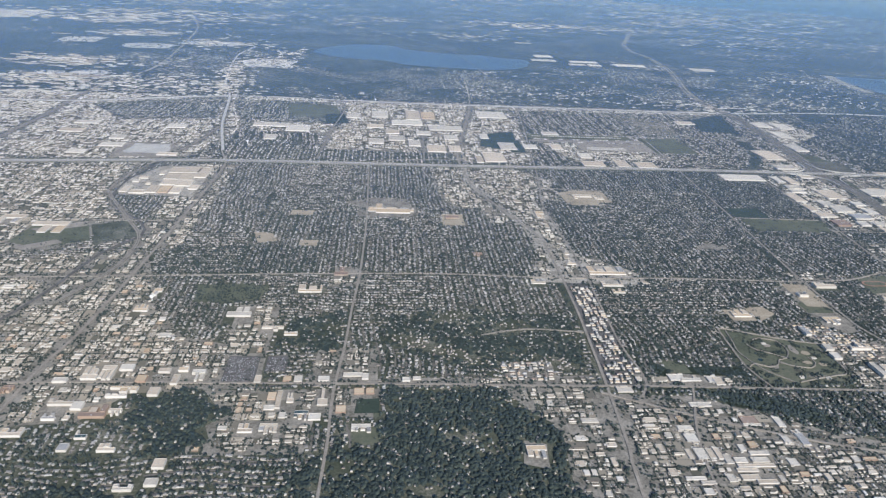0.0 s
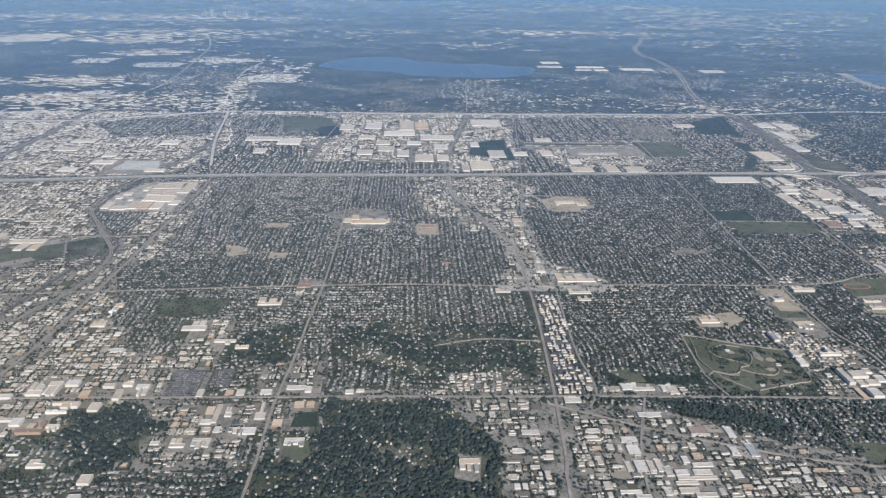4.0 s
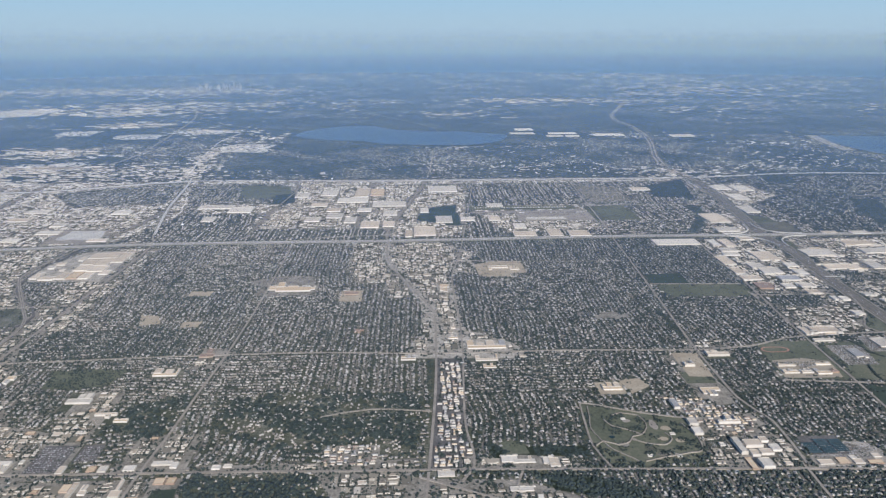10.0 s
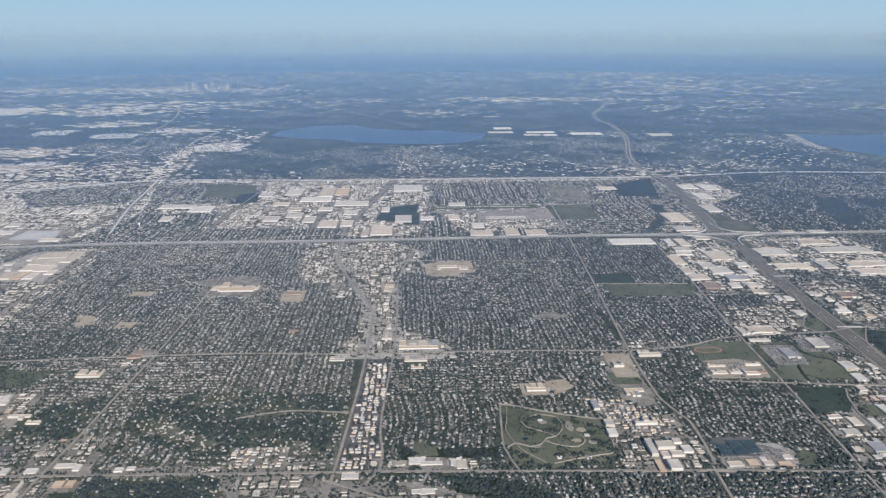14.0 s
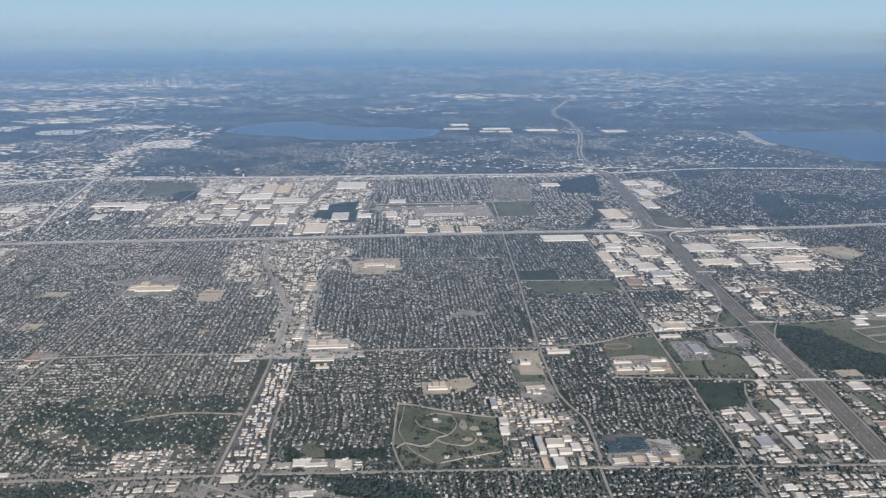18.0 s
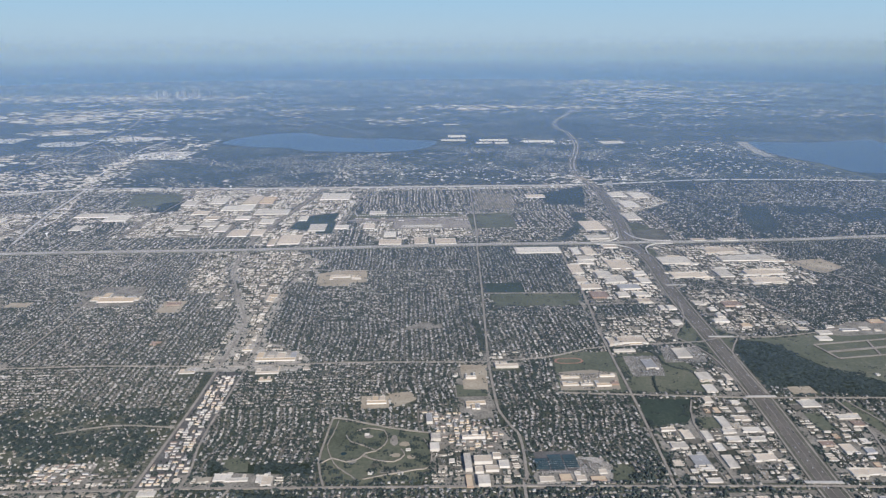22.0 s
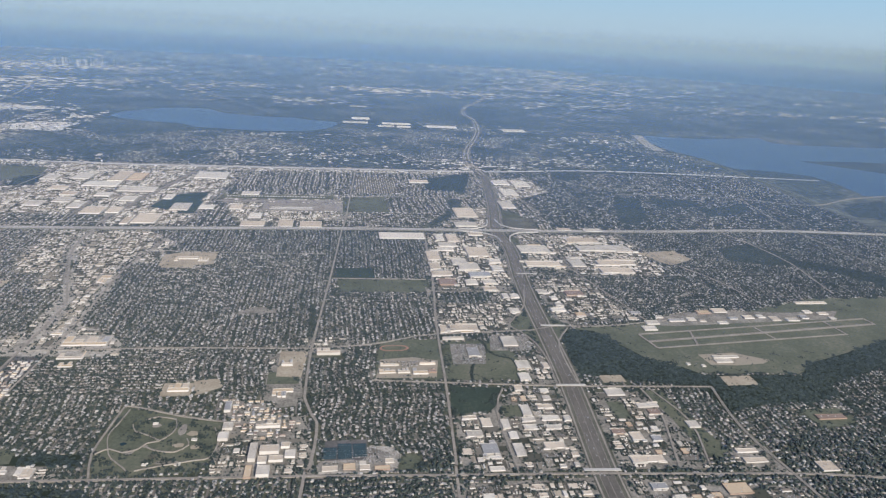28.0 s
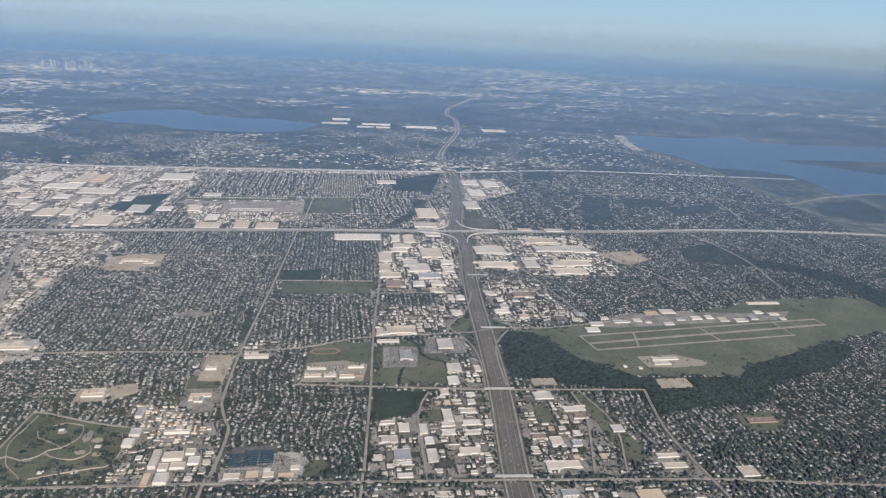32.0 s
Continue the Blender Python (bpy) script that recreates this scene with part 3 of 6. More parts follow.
road("highway", [(-1100, 0), (-850, 25), (-640, 44), (-380, 45), (-139, 52), (50, 50), (239, 52), (400, 60), (600, 40), (900, -20)], 11, "long straight pale highway crossing the suburbs", "verge", ((-2.0, 2.6), (2.0, 2.6), (-4.8, 0.9), (4.8, 0.9)), z=0.7, margin=1.5, deck="concrete")
road("highway", [(94, 362), (90, 473), (107, 591), (154, 756), (184, 888), (209, 1092), (201, 1168), (230, 1339), (296, 1506), (368, 1703)], 17, "pale far stretch of the wide highway", "verge", ((-3.4, 3.0), (3.4, 3.0)), z=0.4, deck="street")
road("street", [(-366, -620), (-359, -470), (-355, -440), (-350, -385), (-347, -345), (-344, -300), (-342, -250), (-341, -205), (-342, -165), (-353, -130), (-369, -80), (-385, -22), (-387, 35), (-386, 110), (-339, 391), (-319, 667)], 1.65, "broad pale commercial avenue running through the suburbs", margin=2)
road("street", [(-333, -396), (-326, -384), (-325, -368), (-327, -351), (-327, -330), (-325, -290), (-322, -240), (-321, -180), (-322, -137), (-321, -73), (-310, -10), (-290, 150), (-262, 390)], 1.3, PALE)
road("street", [(-152, -620), (-149, -410), (-146, -390), (-143.5, -366), (-143, -345), (-146, -336), (-151, -318), (-151.5, -302), (-150, -248), (-145, -180), (-138, -85), (-129, 50), (-125, 90), (-110, 350)], 1.6, PALE, margin=0.8)
road("street", [(-85, -620), (-71, -408), (-69, -390), (-65, -340), (-62, -300), (-58, -235), (-54.5, -189), (-47, -113), (-38, 33)], 1.5, PALE, margin=0.8)
road("street", [(-512, -620), (-505, -455), (-504, -425), (-504, -390), (-500, -340), (-498, -297), (-494.5, -245), (-493, -193), (-492, -129), (-493, 27), (-493, 45)], 1.5, PALE, margin=0.7)
road("street", [(-670, -620), (-668, -396), (-659, -314), (-652, -162), (-648, 26), (-662, 80), (-691, 220), (-717, 395), (-751, 534), (-787, 817), (-777, 985)], 1.65, "wide pale avenue and railway through the business district", margin=1)
road("street", [(-662, 84), (-691, 220), (-717, 395), (-751, 534), (-787, 817), (-777, 985)], 3.4, "pale far stretch of the avenue", "concrete", z=0.36)
road("highway", [(-925, -60), (-922, 231), (-930, 347), (-930, 470), (-904, 623), (-914, 786), (-940, 993), (-992, 1331), (-1100, 1700)], 6, "pale highway into the far city", "street", margin=1)
road("street", [(-960, -262), (-640, -248), (-550, -243), (-440, -240), (-366, -244), (-316, -245), (-250, -244), (-194, -246), (-149, -248), (-108, -243), (-86, -235), (-58, -227), (18, -222), (36, -215), (80, -216), (140, -205)], 1.5, PALE, margin=0.8)
road("street", [(-1000, -390), (-676, -380), (-572, -381), (-458, -383), (-385, -385), (-328, -386), (-253, -389), (-148, -393), (-86, -396.5), (0, -401), (70, -406), (125, -410), (205, -421), (420, -440)], 1.6, PALE, margin=0.6)
road("street", [(-314, -28), (-256, -34), (-140, -38)], 1.4, PALE)
road("street", [(-137, -107), (-53, -110)], 1.4, PALE)
road("street", [(-110, -296), (-62, -301), (15, -309), (63, -312), (116, -315)], 1.5, PALE, margin=0.8)
road("street", [(116, -315), (110, -350), (109, -378), (114, -422), (120, -520)], 1.9, PALE, margin=1)
road("highway", [(-1090, 330), (-919, 330), (-708, 400), (-431, 388), (-157, 389), (90, 391), (330, 420), (700, 380)], 6, "pale cross highway with broad verges", "concrete", margin=3)
road("street", [(-254, -321), (-248, -321), (-219, -333), (-195, -340), (-186, -341)], 1.1, "pale lane round the park")
road("street", [(-254, -321), (-256, -345), (-257, -367), (-252, -388)], 1.1, "pale lane round the park")
road("street", [(-37, -398), (-36, -338), (-26, -310)], 1.1, PALE)
road("street", [(52, -398), (66, -345), (66, -315)], 1.2, PALE)
road("street", [(70, -398), (80, -355), (72, -316)], 1.1, PALE)
road("street", [(-415, -330), (-385, -322), (-347, -326)], 1.2, PALE)
road("street", [(-300, -388), (-318, -440), (-330, -520)], 1.2, PALE)
road("street", [(-355, -392), (-300, -418), (-240, -440), (-190, -450)], 1.3, PALE)
road("slip_road", [(32, -139), (23, -174), (9, -198), (1, -213), (7, -224), (14, -246), (15, -275), (12, -297)], 1.1, "curved service road beside the highway")
road("slip_road", [(47, -219), (33, -241), (29, -260), (27, -281), (26, -305)], 1.1, "curved pale ramp beside the highway")
road("railway", [(-820, -480), (-720, -330), (-690, -210), (-672, -175), (-682, -145), (-720, -100), (-730, -40), (-715, 40)], 2.2, "dark curving railway bed through the industrial district", "asphalt")
road("street", [(-690, -290), (-671, -235), (-672, -180), (-692, -142), (-729, -79), (-737, -53), (-729, 8), (-717, 53), (-698, 123), (-690, 200)], 3.0, "pale divided road curving round the car factory", margin=1)
road("street", [(-722, -141), (-690, -142), (-656, -138)], 1.3, PALE)
road("street", [(-56, -140), (18, -140)], 1.1, PALE)
road("street", [(88, 40), (92, -60), (110, -160), (118, -205)], 1.2, PALE)
road("street", [(-553, 60), (-545, 200), (-535, 330), (-548, 391)], 2.0, PALE)
road("street", [(-430, 60), (-425, 200), (-420, 372)], 1.8, PALE)
road("street", [(-560, 205), (-470, 205), (-372, 205)], 1.8, PALE)
road("street", [(-114, 208), (-29, 207), (27, 204)], 1.8, PALE)
road("street", [(148, 318), (198, 350), (245, 298), (328, 278)], 1.8, PALE)
road("street", [(270, 244), (373, 250), (461, 230), (520, 205), (570, 201), (643, 239), (708, 261), (786, 274), (900, 250)], 3.0, PALE)
road("street", [(461, 230), (445, 139), (435, 70), (435, 22), (440, -69)], 2.0, PALE)
road("street", [(190, 45), (200, -40), (230, -110), (240, -160)], 1.6, PALE)
road("street", [(330, 55), (345, -50), (330, -150)], 1.6, PALE)
road("bridge", [(-268, 690), (-280, 820), (-300, 1000), (-330, 1120), (-578, 1593)], 0.9, "thin pale causeway crossing the lake", "street")
road("street", [(-497, 40), (-480, 60), (-390, 70)], 0.9, PALE)
for cx, cy, turn in ((50, 50, 0), (50, 50, 1), (50, 50, 2), (50, 50, 3)):
    a = turn * math.pi / 2
    def spin(x, y):
        return (cx + x * math.cos(a) - y * math.sin(a), cy + x * math.sin(a) + y * math.cos(a))
    road("slip_road", [spin(6, 46), spin(8, 24), spin(22, 9), spin(46, 4)], 1.2, "curved pale slip road of a highway interchange", "concrete", z=0.9)
for bx, by, ang in ((20, -309, 4), (8, -399, 8), (36, -215, 6), (46, -96, 0)):
    v, f = ribbon(smooth_line([(bx - 10, by + ang * 0.08), (bx + 10, by - ang * 0.08)]), 2.0, 0.95, 0.25)
    ob = part("overpass", mesh_from("overpass", v, np.concatenate([np.array(q) for q in f]), [4] * len(f), ("concrete",)))
    tagged(ob, "flat concrete overpass carrying a street across the highway", "bridge", kind="structure")

# ---- water ----
def lake(pts, label):
    pts = [tuple(p) for p in smooth_line(pts + pts[:1], 40)][:-1]
    tagged(part("lake", polygon("lake", pts, 0.25, "lake_water")), label, "lake", kind="structure")
    chart[inside(pts, gx, gy)] = PAVED


lake([(-640, 925), (-632, 985), (-610, 1030), (-560, 1092), (-500, 1110), (-455, 1098), (-425, 1048), (-372, 1012), (-300, 985), (-250, 990), (-200, 955), (-140, 930), (-150, 862), (-172, 815), (-220, 775), (-286, 768), (-370, 780), (-430, 795), (-470, 838), (-530, 850), (-590, 878)], "wide calm blue lake below a far shore")
lake([(595, 874), (713, 850), (800, 868), (903, 895), (890, 817), (993, 790), (1213, 790), (1400, 760), (1250, 560), (1000, 330), (786, 276), (740, 268), (694, 268), (709, 330), (713, 413), (661, 453), (624, 465), (590, 478), (585, 574), (556, 649), (552, 740), (572, 830)], "broad calm blue reservoir behind an earth dam")
for bends, width, high, stuff, label in (([(575, 872), (562, 830), (540, 740), (528, 650)], 22, 0.7, "riprap", "long low earth dam with pale stone slopes"), ([(530, 650), (556, 605), (578, 560), (580, 461), (579, 364), (577, 281), (575, 208)], 9, 0.6, "meadow", "grassy earth dam with a narrow crest")):
    v, f = ribbon(smooth_line(bends), width, high, high)
    tagged(part("dam", mesh_from("dam", v, np.concatenate([np.array(q) for q in f]), [4] * len(f), (stuff,))), label, "dam", kind="structure")
for pts, label in (([(795, 575), (931, 583), (1100, 560), (1100, 480), (917, 440), (876, 485), (807, 555)], "low wooded point of land in the reservoir"), ([(590, 473), (661, 453), (713, 413), (715, 353), (700, 275), (587, 226), (585, 321)], "dark wooded shore beside the earth dam")):
    ZTOP[0] += 0.0015
    tagged(part("shore", polygon("shore", pts, 0.1 + ZTOP[0], "land")), label, "shore", kind="structure")


# ---- single large buildings ----
def box_mesh(name, w, d, h, mat, z0=0.0, bevel=0.0):
    x, y = w / 2, d / 2
    v = [(-x, -y, z0), (x, -y, z0), (x, y, z0), (-x, y, z0), (-x + bevel, -y + bevel, z0 + h), (x - bevel, -y + bevel, z0 + h), (x - bevel, y - bevel, z0 + h), (-x + bevel, y - bevel, z0 + h)]
    f = [(0, 1, 5, 4), (1, 2, 6, 5), (2, 3, 7, 6), (3, 0, 4, 7), (4, 5, 6, 7)]
    return mesh_from(name, v, np.concatenate([np.array(q) for q in f]), [4] * 5, (mat,))


def parapet_walls(w, d, h, mat):
    """Four walls that stand a little above the roof, with a flat coping."""
    t, x, y = 0.12, w / 2, d / 2
    ring = lambda a, b, z: [(-a, -b, z), (a, -b, z), (a, b, z), (-a, b, z)]
    v = ring(x, y, 0) + ring(x, y, h + 0.1) + ring(x - t, y - t, h + 0.1) + ring(x - t, y - t, h - 0.1)
    f = []
    for r in (0, 4, 8):
        for i in range(4):
            j = (i + 1) % 4
            f.append((r + i, r + j, r + j + 4, r + i + 4))
    return mesh_from("facade", v, np.concatenate([np.array(q) for q in f]), [4] * len(f), (mat,))


UNIT = box_mesh("rooftop_unit", 0.5, 0.4, 0.22, "metal_unit", bevel=0.03)
SKYLIGHT = box_mesh("skylight", 0.35, 1.6, 0.05, "tower_glass", bevel=0.02)
ROOFS = {"w": ("roof_white", "white"), "c": ("roof_cream", "cream"), "g": ("roof_grey", "grey"), "b": ("roof_brown", "brown"), "t": ("roof_tan", "tan"), "u": ("roof_blue", "blue-grey")}
spread = random.Random(7)


def complex_of_wings(name, x, y, w, d, h, roof, words, beside):
    """A rambling building of several flat-roofed wings of unlike height."""
    thing = new(name)
    thing.matrix_basis = pose(x, y, 0)
    tagged(thing, f"rambling {words} of several {ROOFS[roof][1]}-roofed wings beside {beside}", words.split()[-1], group=words + "s")
    def wing_at(px_, py_, ww, dd, hh, colour):
        wing = part("wing", parapet_walls(ww, dd, hh, "wall_pale" if roof != "b" else "wall_brick"), thing, m=pose(px_, py_, 0))
        part("roof", polygon("roof", box_pts(-ww / 2 + 0.11, -dd / 2 + 0.11, ww / 2 - 0.11, dd / 2 - 0.11), hh - 0.05, ROOFS[colour][0]), wing)
        part("rooftop_unit", UNIT, wing, m=pose(spread.uniform(-0.3, 0.3) * ww, spread.uniform(-0.3, 0.3) * dd, hh - 0.06))

    spine = spread.uniform(0.24, 0.36) * d
    level = spread.choice((-0.3, 0.0, 0.3)) * d
    wing_at(0, level, w, spine, h, roof)
    if level <= 0:
        reach_to, low = 0.5 * d, level + spine / 2 + 0.02
    else:
        reach_to, low = level - spine / 2 - 0.02, -0.5 * d
    at = -0.5 * w
    while at < 0.5 * w - 1.2:
        ww = min(spread.uniform(0.14, 0.34) * w, 0.5 * w - at)
        if spread.random() < 0.72 and reach_to - low > 1.0:
            dd = (reach_to - low) * spread.uniform(0.45, 1.0)
            mid_y = low + dd / 2 if level <= 0 else reach_to - dd / 2
            wing_at(at + ww / 2, mid_y, ww, dd, h * spread.uniform(0.7, 1.35), spread.choice((roof, roof, "c", "g", "t")))
        at += ww + spread.uniform(0.3, 0.14 * w + 0.4)
    a, b = int(x - w / 2 - CX) - 1, int(y - d / 2 - CY) - 1
    chart[b:int(y + d / 2 - CY) + 2, a:int(x + w / 2 - CX) + 2] = BUILT
    return thing


def hall(name, x, y, w, d, h=0.9, roof="w", words="warehouse", beside="a paved yard", detail=True, turn=0.0):
    """A flat-roofed hall: walls with a parapet, the roof sheet inside it, and the plant and skylights on top."""
    w, d = max(w * 0.9, 2.0), max(d * 0.84, 2.0)
    if words in ("office building", "shop building", "school building", "hospital building") and w * d > 42:
        return complex_of_wings(name, x, y, w, d, h, roof, words, beside)
    thing = new(name)
    thing.matrix_basis = pose(x, y, 0.0, 0, 0, turn)
    mat, colour = ROOFS[roof]
    tagged(thing, f"flat-roofed {words} with a {colour} roof beside {beside}", words.split()[-1], group=words + "s")
    grown = detail and words in ("warehouse", "industrial hall", "distribution warehouse") and min(w, d) > 3.5
    full_w, full_d = w, d
    if grown:
        w, d = w * spread.uniform(0.76, 0.95), d * spread.uniform(0.74, 0.92)
    part("facade", parapet_walls(w, d, h, "wall_brick" if roof in "bt" else "wall_pale"), thing)
    part("roof", polygon("roof", box_pts(-w / 2 + 0.11, -d / 2 + 0.11, w / 2 - 0.11, d / 2 - 0.11), h - 0.05, mat), thing)
    for side in (-1, 1) if grown else ():
        at = -full_w / 2
        while at < full_w / 2 - 1.5:
            ww, dd, hh = min(spread.uniform(0.18, 0.45) * full_w, full_w / 2 - at), spread.uniform(0.6, 1.0) * max(0.7, full_d - d), h * spread.uniform(0.55, 1.2)
            if spread.random() < 0.6:
                wing = part("annex", parapet_walls(ww, dd, hh, "wall_pale"), thing, m=pose(at + ww / 2, side * (d + dd + 0.02) / 2, 0))
                part("roof", polygon("roof", box_pts(-ww / 2 + 0.11, -dd / 2 + 0.11, ww / 2 - 0.11, dd / 2 - 0.11), hh - 0.05, ROOFS[spread.choice("wwcctg")][0]), wing)
            at += ww + spread.uniform(0.1, 0.8)
    if detail and words in ("workshop", "commercial building"):
        ww, dd, hh = w * spread.uniform(0.25, 0.5), d * spread.uniform(0.3, 0.6), h * spread.uniform(0.6, 1.3)
        wing = part("annex", parapet_walls(ww, dd, hh, "wall_pale"), thing, m=pose(spread.choice((-1, 1)) * (w + ww) * 0.46, spread.uniform(-0.2, 0.2) * d, 0))
        part("roof", polygon("roof", box_pts(-ww / 2 + 0.11, -dd / 2 + 0.11, ww / 2 - 0.11, dd / 2 - 0.11), hh - 0.05, ROOFS[spread.choice("wcgt")][0]), wing)
    if detail:
        for _ in range(min(6, int(w * d / 28) + 1)):
            part("rooftop_unit", UNIT, thing, m=pose(spread.uniform(-0.38, 0.38) * w, spread.uniform(-0.38, 0.38) * d, h - 0.06))
        if w * d > 150:
            for k in range(5):
                part("skylight", SKYLIGHT, thing, m=pose((k / 4 - 0.5) * 0.7 * w, spread.uniform(-0.2, 0.2) * d, h - 0.05))
    a, b = int(x - w / 2 - CX) - 1, int(y - d / 2 - CY) - 1
    if 0 <= a < CW and 0 <= b < CH:
        chart[b:int(y + d / 2 - CY) + 2, a:int(x + w / 2 - CX) + 2] = BUILT
    return thing

for (x, y, w, d), r in zip([(-636, -372, 9, 17), (-628, -372, 8, 17), (-641, -400, 14, 9), (-632, -402, 6, 7), (-622, -406, 14, 15), (-616, -394, 12, 5), (-612, -408, 7, 8), (-614, -388, 16, 7), (-598, -390, 6, 8), (-590, -379, 4, 10), (-588, -369, 6, 10), (-579, -375, 8, 14), (-579, -458, 6, 5), (-590, -462, 9, 7), (-654, -422, 11, 9), (-608, -378, 6, 7), (-598, -370, 7, 4), (-619, -367, 8, 6), (-621, -424, 6, 10)], "cccwbwctcctwwwctcwu"):
    hall("city_building", x, y, w, d, 1.5, r, "office building", "downtown streets", detail=True)
for (x, y, w, d), r in zip([(-650, -379, 8, 4), (-579, -446, 6, 7), (-606, -434, 9, 8), (-673, -388, 6, 10), (-642, -412, 7, 9), (-626, -434, 5, 6)], "wccbgg"):
    hall("city_building", x, y, w, d, 1.5, r, "office building", "downtown streets", detail=True)
for (x, y, w, d), r in zip([(-494, -374, 12, 4), (-487, -376, 4, 6), (-464, -379, 5, 4), (-458, -378, 5, 3), (-510, -378, 7, 5), (-534, -421, 10, 10), (-545, -420, 8, 10), (-488, -422, 11, 9), (-512, -412, 7, 6), (-519, -411, 8, 10), (-509, -395, 6, 18), (-532, -397, 3, 18), (-526, -398, 4, 15), (-536, -394, 5, 7), (-536, -404, 6, 4), (-490, -390, 6, 6), (-484, -390, 5, 6), (-499, -406, 6, 7), (-524, -378, 5, 6)], "wwwwwccwwuccctwtttw"):
    hall("city_building", x, y, w, d, 0.9, r, "school building", "streets and lawns", detail=True)
for (x, y, w, d), r in zip([(-530, -378, 5, 5), (-546, -378, 4, 8)], "tc"):
    hall("city_building", x, y, w, d, 0.9, r, "school building", "streets and lawns", detail=True)
for (x, y, w, d), r in zip([(-23, 20, 12, 28), (-9, 18, 14, 33), (-18, -6, 25, 16), (-22, -21, 23, 14), (-38, -43, 16, 38), (10, -30, 26, 43), (-14, -61, 18, 24), (-7, -76, 26, 25), (22, -60, 15, 15), (20, -82, 15, 22), (-40, -75, 13, 24), (-36, -96, 23, 17), (0, -98, 29, 18), (-34, -118, 21, 21), (-12, -119, 13, 14), (5, -118, 16, 13), (2, -135, 15, 12), (12, -152, 7, 13), (20, -153, 9, 12)], "wcwwccwwwwccgbwwcww"):
    hall("warehouse", x, y, w, d, 1.2, r, "distribution warehouse", "the highway", detail=True)
for (x, y, w, d), r in zip([(12, -185, 11, 12), (-36, -218, 25, 16), (-52, -219, 7, 16), (73, -20, 44, 33), (70, -68, 49, 19), (152, -17, 80, 26), (138, 13, 47, 24), (106, -64, 17, 35), (148, -64, 55, 19), (140, -87, 45, 20), (48, -143, 12, 10), (76, -147, 21, 16), (66, -194, 10, 9), (54, -158, 7, 9), (54, -173, 8, 10), (50, -184, 15, 9)], "wccwcwcwccwbtwww"):
    hall("warehouse", x, y, w, d, 1.2, r, "distribution warehouse", "the highway", detail=True)
for (x, y, w, d), r in zip([(-192, -346, 6, 7), (-193, -356, 6, 8), (-165, -271, 8, 8), (-138, -257, 18, 12), (-170, -345, 15, 8), (-195, -325, 4, 12)], "wwcccg"):
    hall("hospital_wing", x, y, w, d, 1.8, r, "hospital building", "its car parks", detail=True)
for x, y, w, d, h, r in ((-175.5, -372, 4.2, 17, 2.2, "w"), (-167, -370, 11, 7, 2.0, "c"), (-168.5, -389, 7, 9, 2.2, "w"), (-163, -378, 8, 5, 1.5, "c"), (-156, -374, 6, 7, 1.2, "w"), (-170, -379, 5, 6, 1.6, "c"), (-176, -388, 4, 12, 1.0, "t"), (-159, -366, 5, 5, 1.4, "c")):
    hall("hospital_wing", x, y, w, d, h, r, "hospital wing", "its car parks")
for (x, y, w, d), r in zip([(-315, 319, 48, 50), (-444, 250, 48, 32), (-392, 224, 51, 31), (-434, 300, 23, 71), (-412, 300, 22, 53), (-482, 298, 26, 44), (-486, 144, 21, 26), (-412, 116, 25, 36), (-438, 139, 16, 32), (-345, 84, 28, 46), (-364, 74, 9, 33), (-320, 137, 23, 38), (-344, 185, 12, 28), (-248, 212, 25, 19), (-520, 286, 22, 35), (-460, 162, 23, 27), (-389, 118, 16, 30), (-229, 101, 16, 24), (-256, 140, 16, 26)], "wwwctwwcwccwwwwwcwc"):
    hall("factory", x, y, w, d, 1.2, r, "factory hall", "a far industrial road", detail=False)
for (x, y, w, d), r in zip([(-164, 66, 27, 27), (-192, 70, 18, 33), (-228, 67, 29, 22), (-290, 138, 19, 19), (-465, 194, 20, 22), (-389, 173, 20, 28), (-488, 224, 25, 23), (-424, 192, 21, 22), (-84, 1016, 48, 40), (-98, 944, 65, 28), (-2, 939, 74, 28), (-29, 893, 42, 22), (12, 891, 35, 22)], "cccwcwcwwwwww"):
    hall("factory", x, y, w, d, 1.2, r, "factory hall", "a far industrial road", detail=False)
for (x, y, w, d), r in zip([(-64, 25, 55, 24), (110, 308, 27, 33), (140, 302, 27, 42), (108, 244, 25, 41), (24, 128, 29, 51), (16, 74, 29, 20), (102, 910, 79, 35), (270, 884, 60, 43), (88, 172, 21, 42), (131, 56, 18, 11), (166, 54, 23, 13), (-16, 305, 31, 22)], "wwwwcwwwwcwc"):
    hall("depot", x, y, w, d, 1.2, r, "depot", "the far highway", detail=False)
for (x, y, w, d), r in zip([(-626, 216, 52, 22), (-589, 200, 34, 36), (-618, 151, 17, 26), (-855, 200, 34, 17), (-789, 96, 30, 17), (-816, 65, 23, 16), (-858, 158, 33, 19), (-794, 131, 19, 18), (-742, 193, 27, 22), (-718, 62, 24, 12)], "wwwwwwcwwc"):
    hall("depot", x, y, w, d, 1.2, r, "depot", "a far industrial district", detail=False)
for x, y, w, d, r, words in ((-99, -286, 12, 9, "t", "school building"), (-88, -284, 9, 8, "c", "school building"), (-97, -276, 14, 6, "t", "school building"), (-77, -284, 11, 14, "t", "school building"), (-69, -286, 6, 12, "b", "school building"), (-71, -275, 12, 7, "t", "school building"), (-402, -442, 11, 14, "t", "school building"), (-274, -58, 22, 22, "c", "school building"), (-228, -300, 14, 12, "t", "school building"), (-165, -310, 14, 12, "t", "school building")):
    hall("city_building", x, y, w, d, 1.0, r, words, "its own car parks")
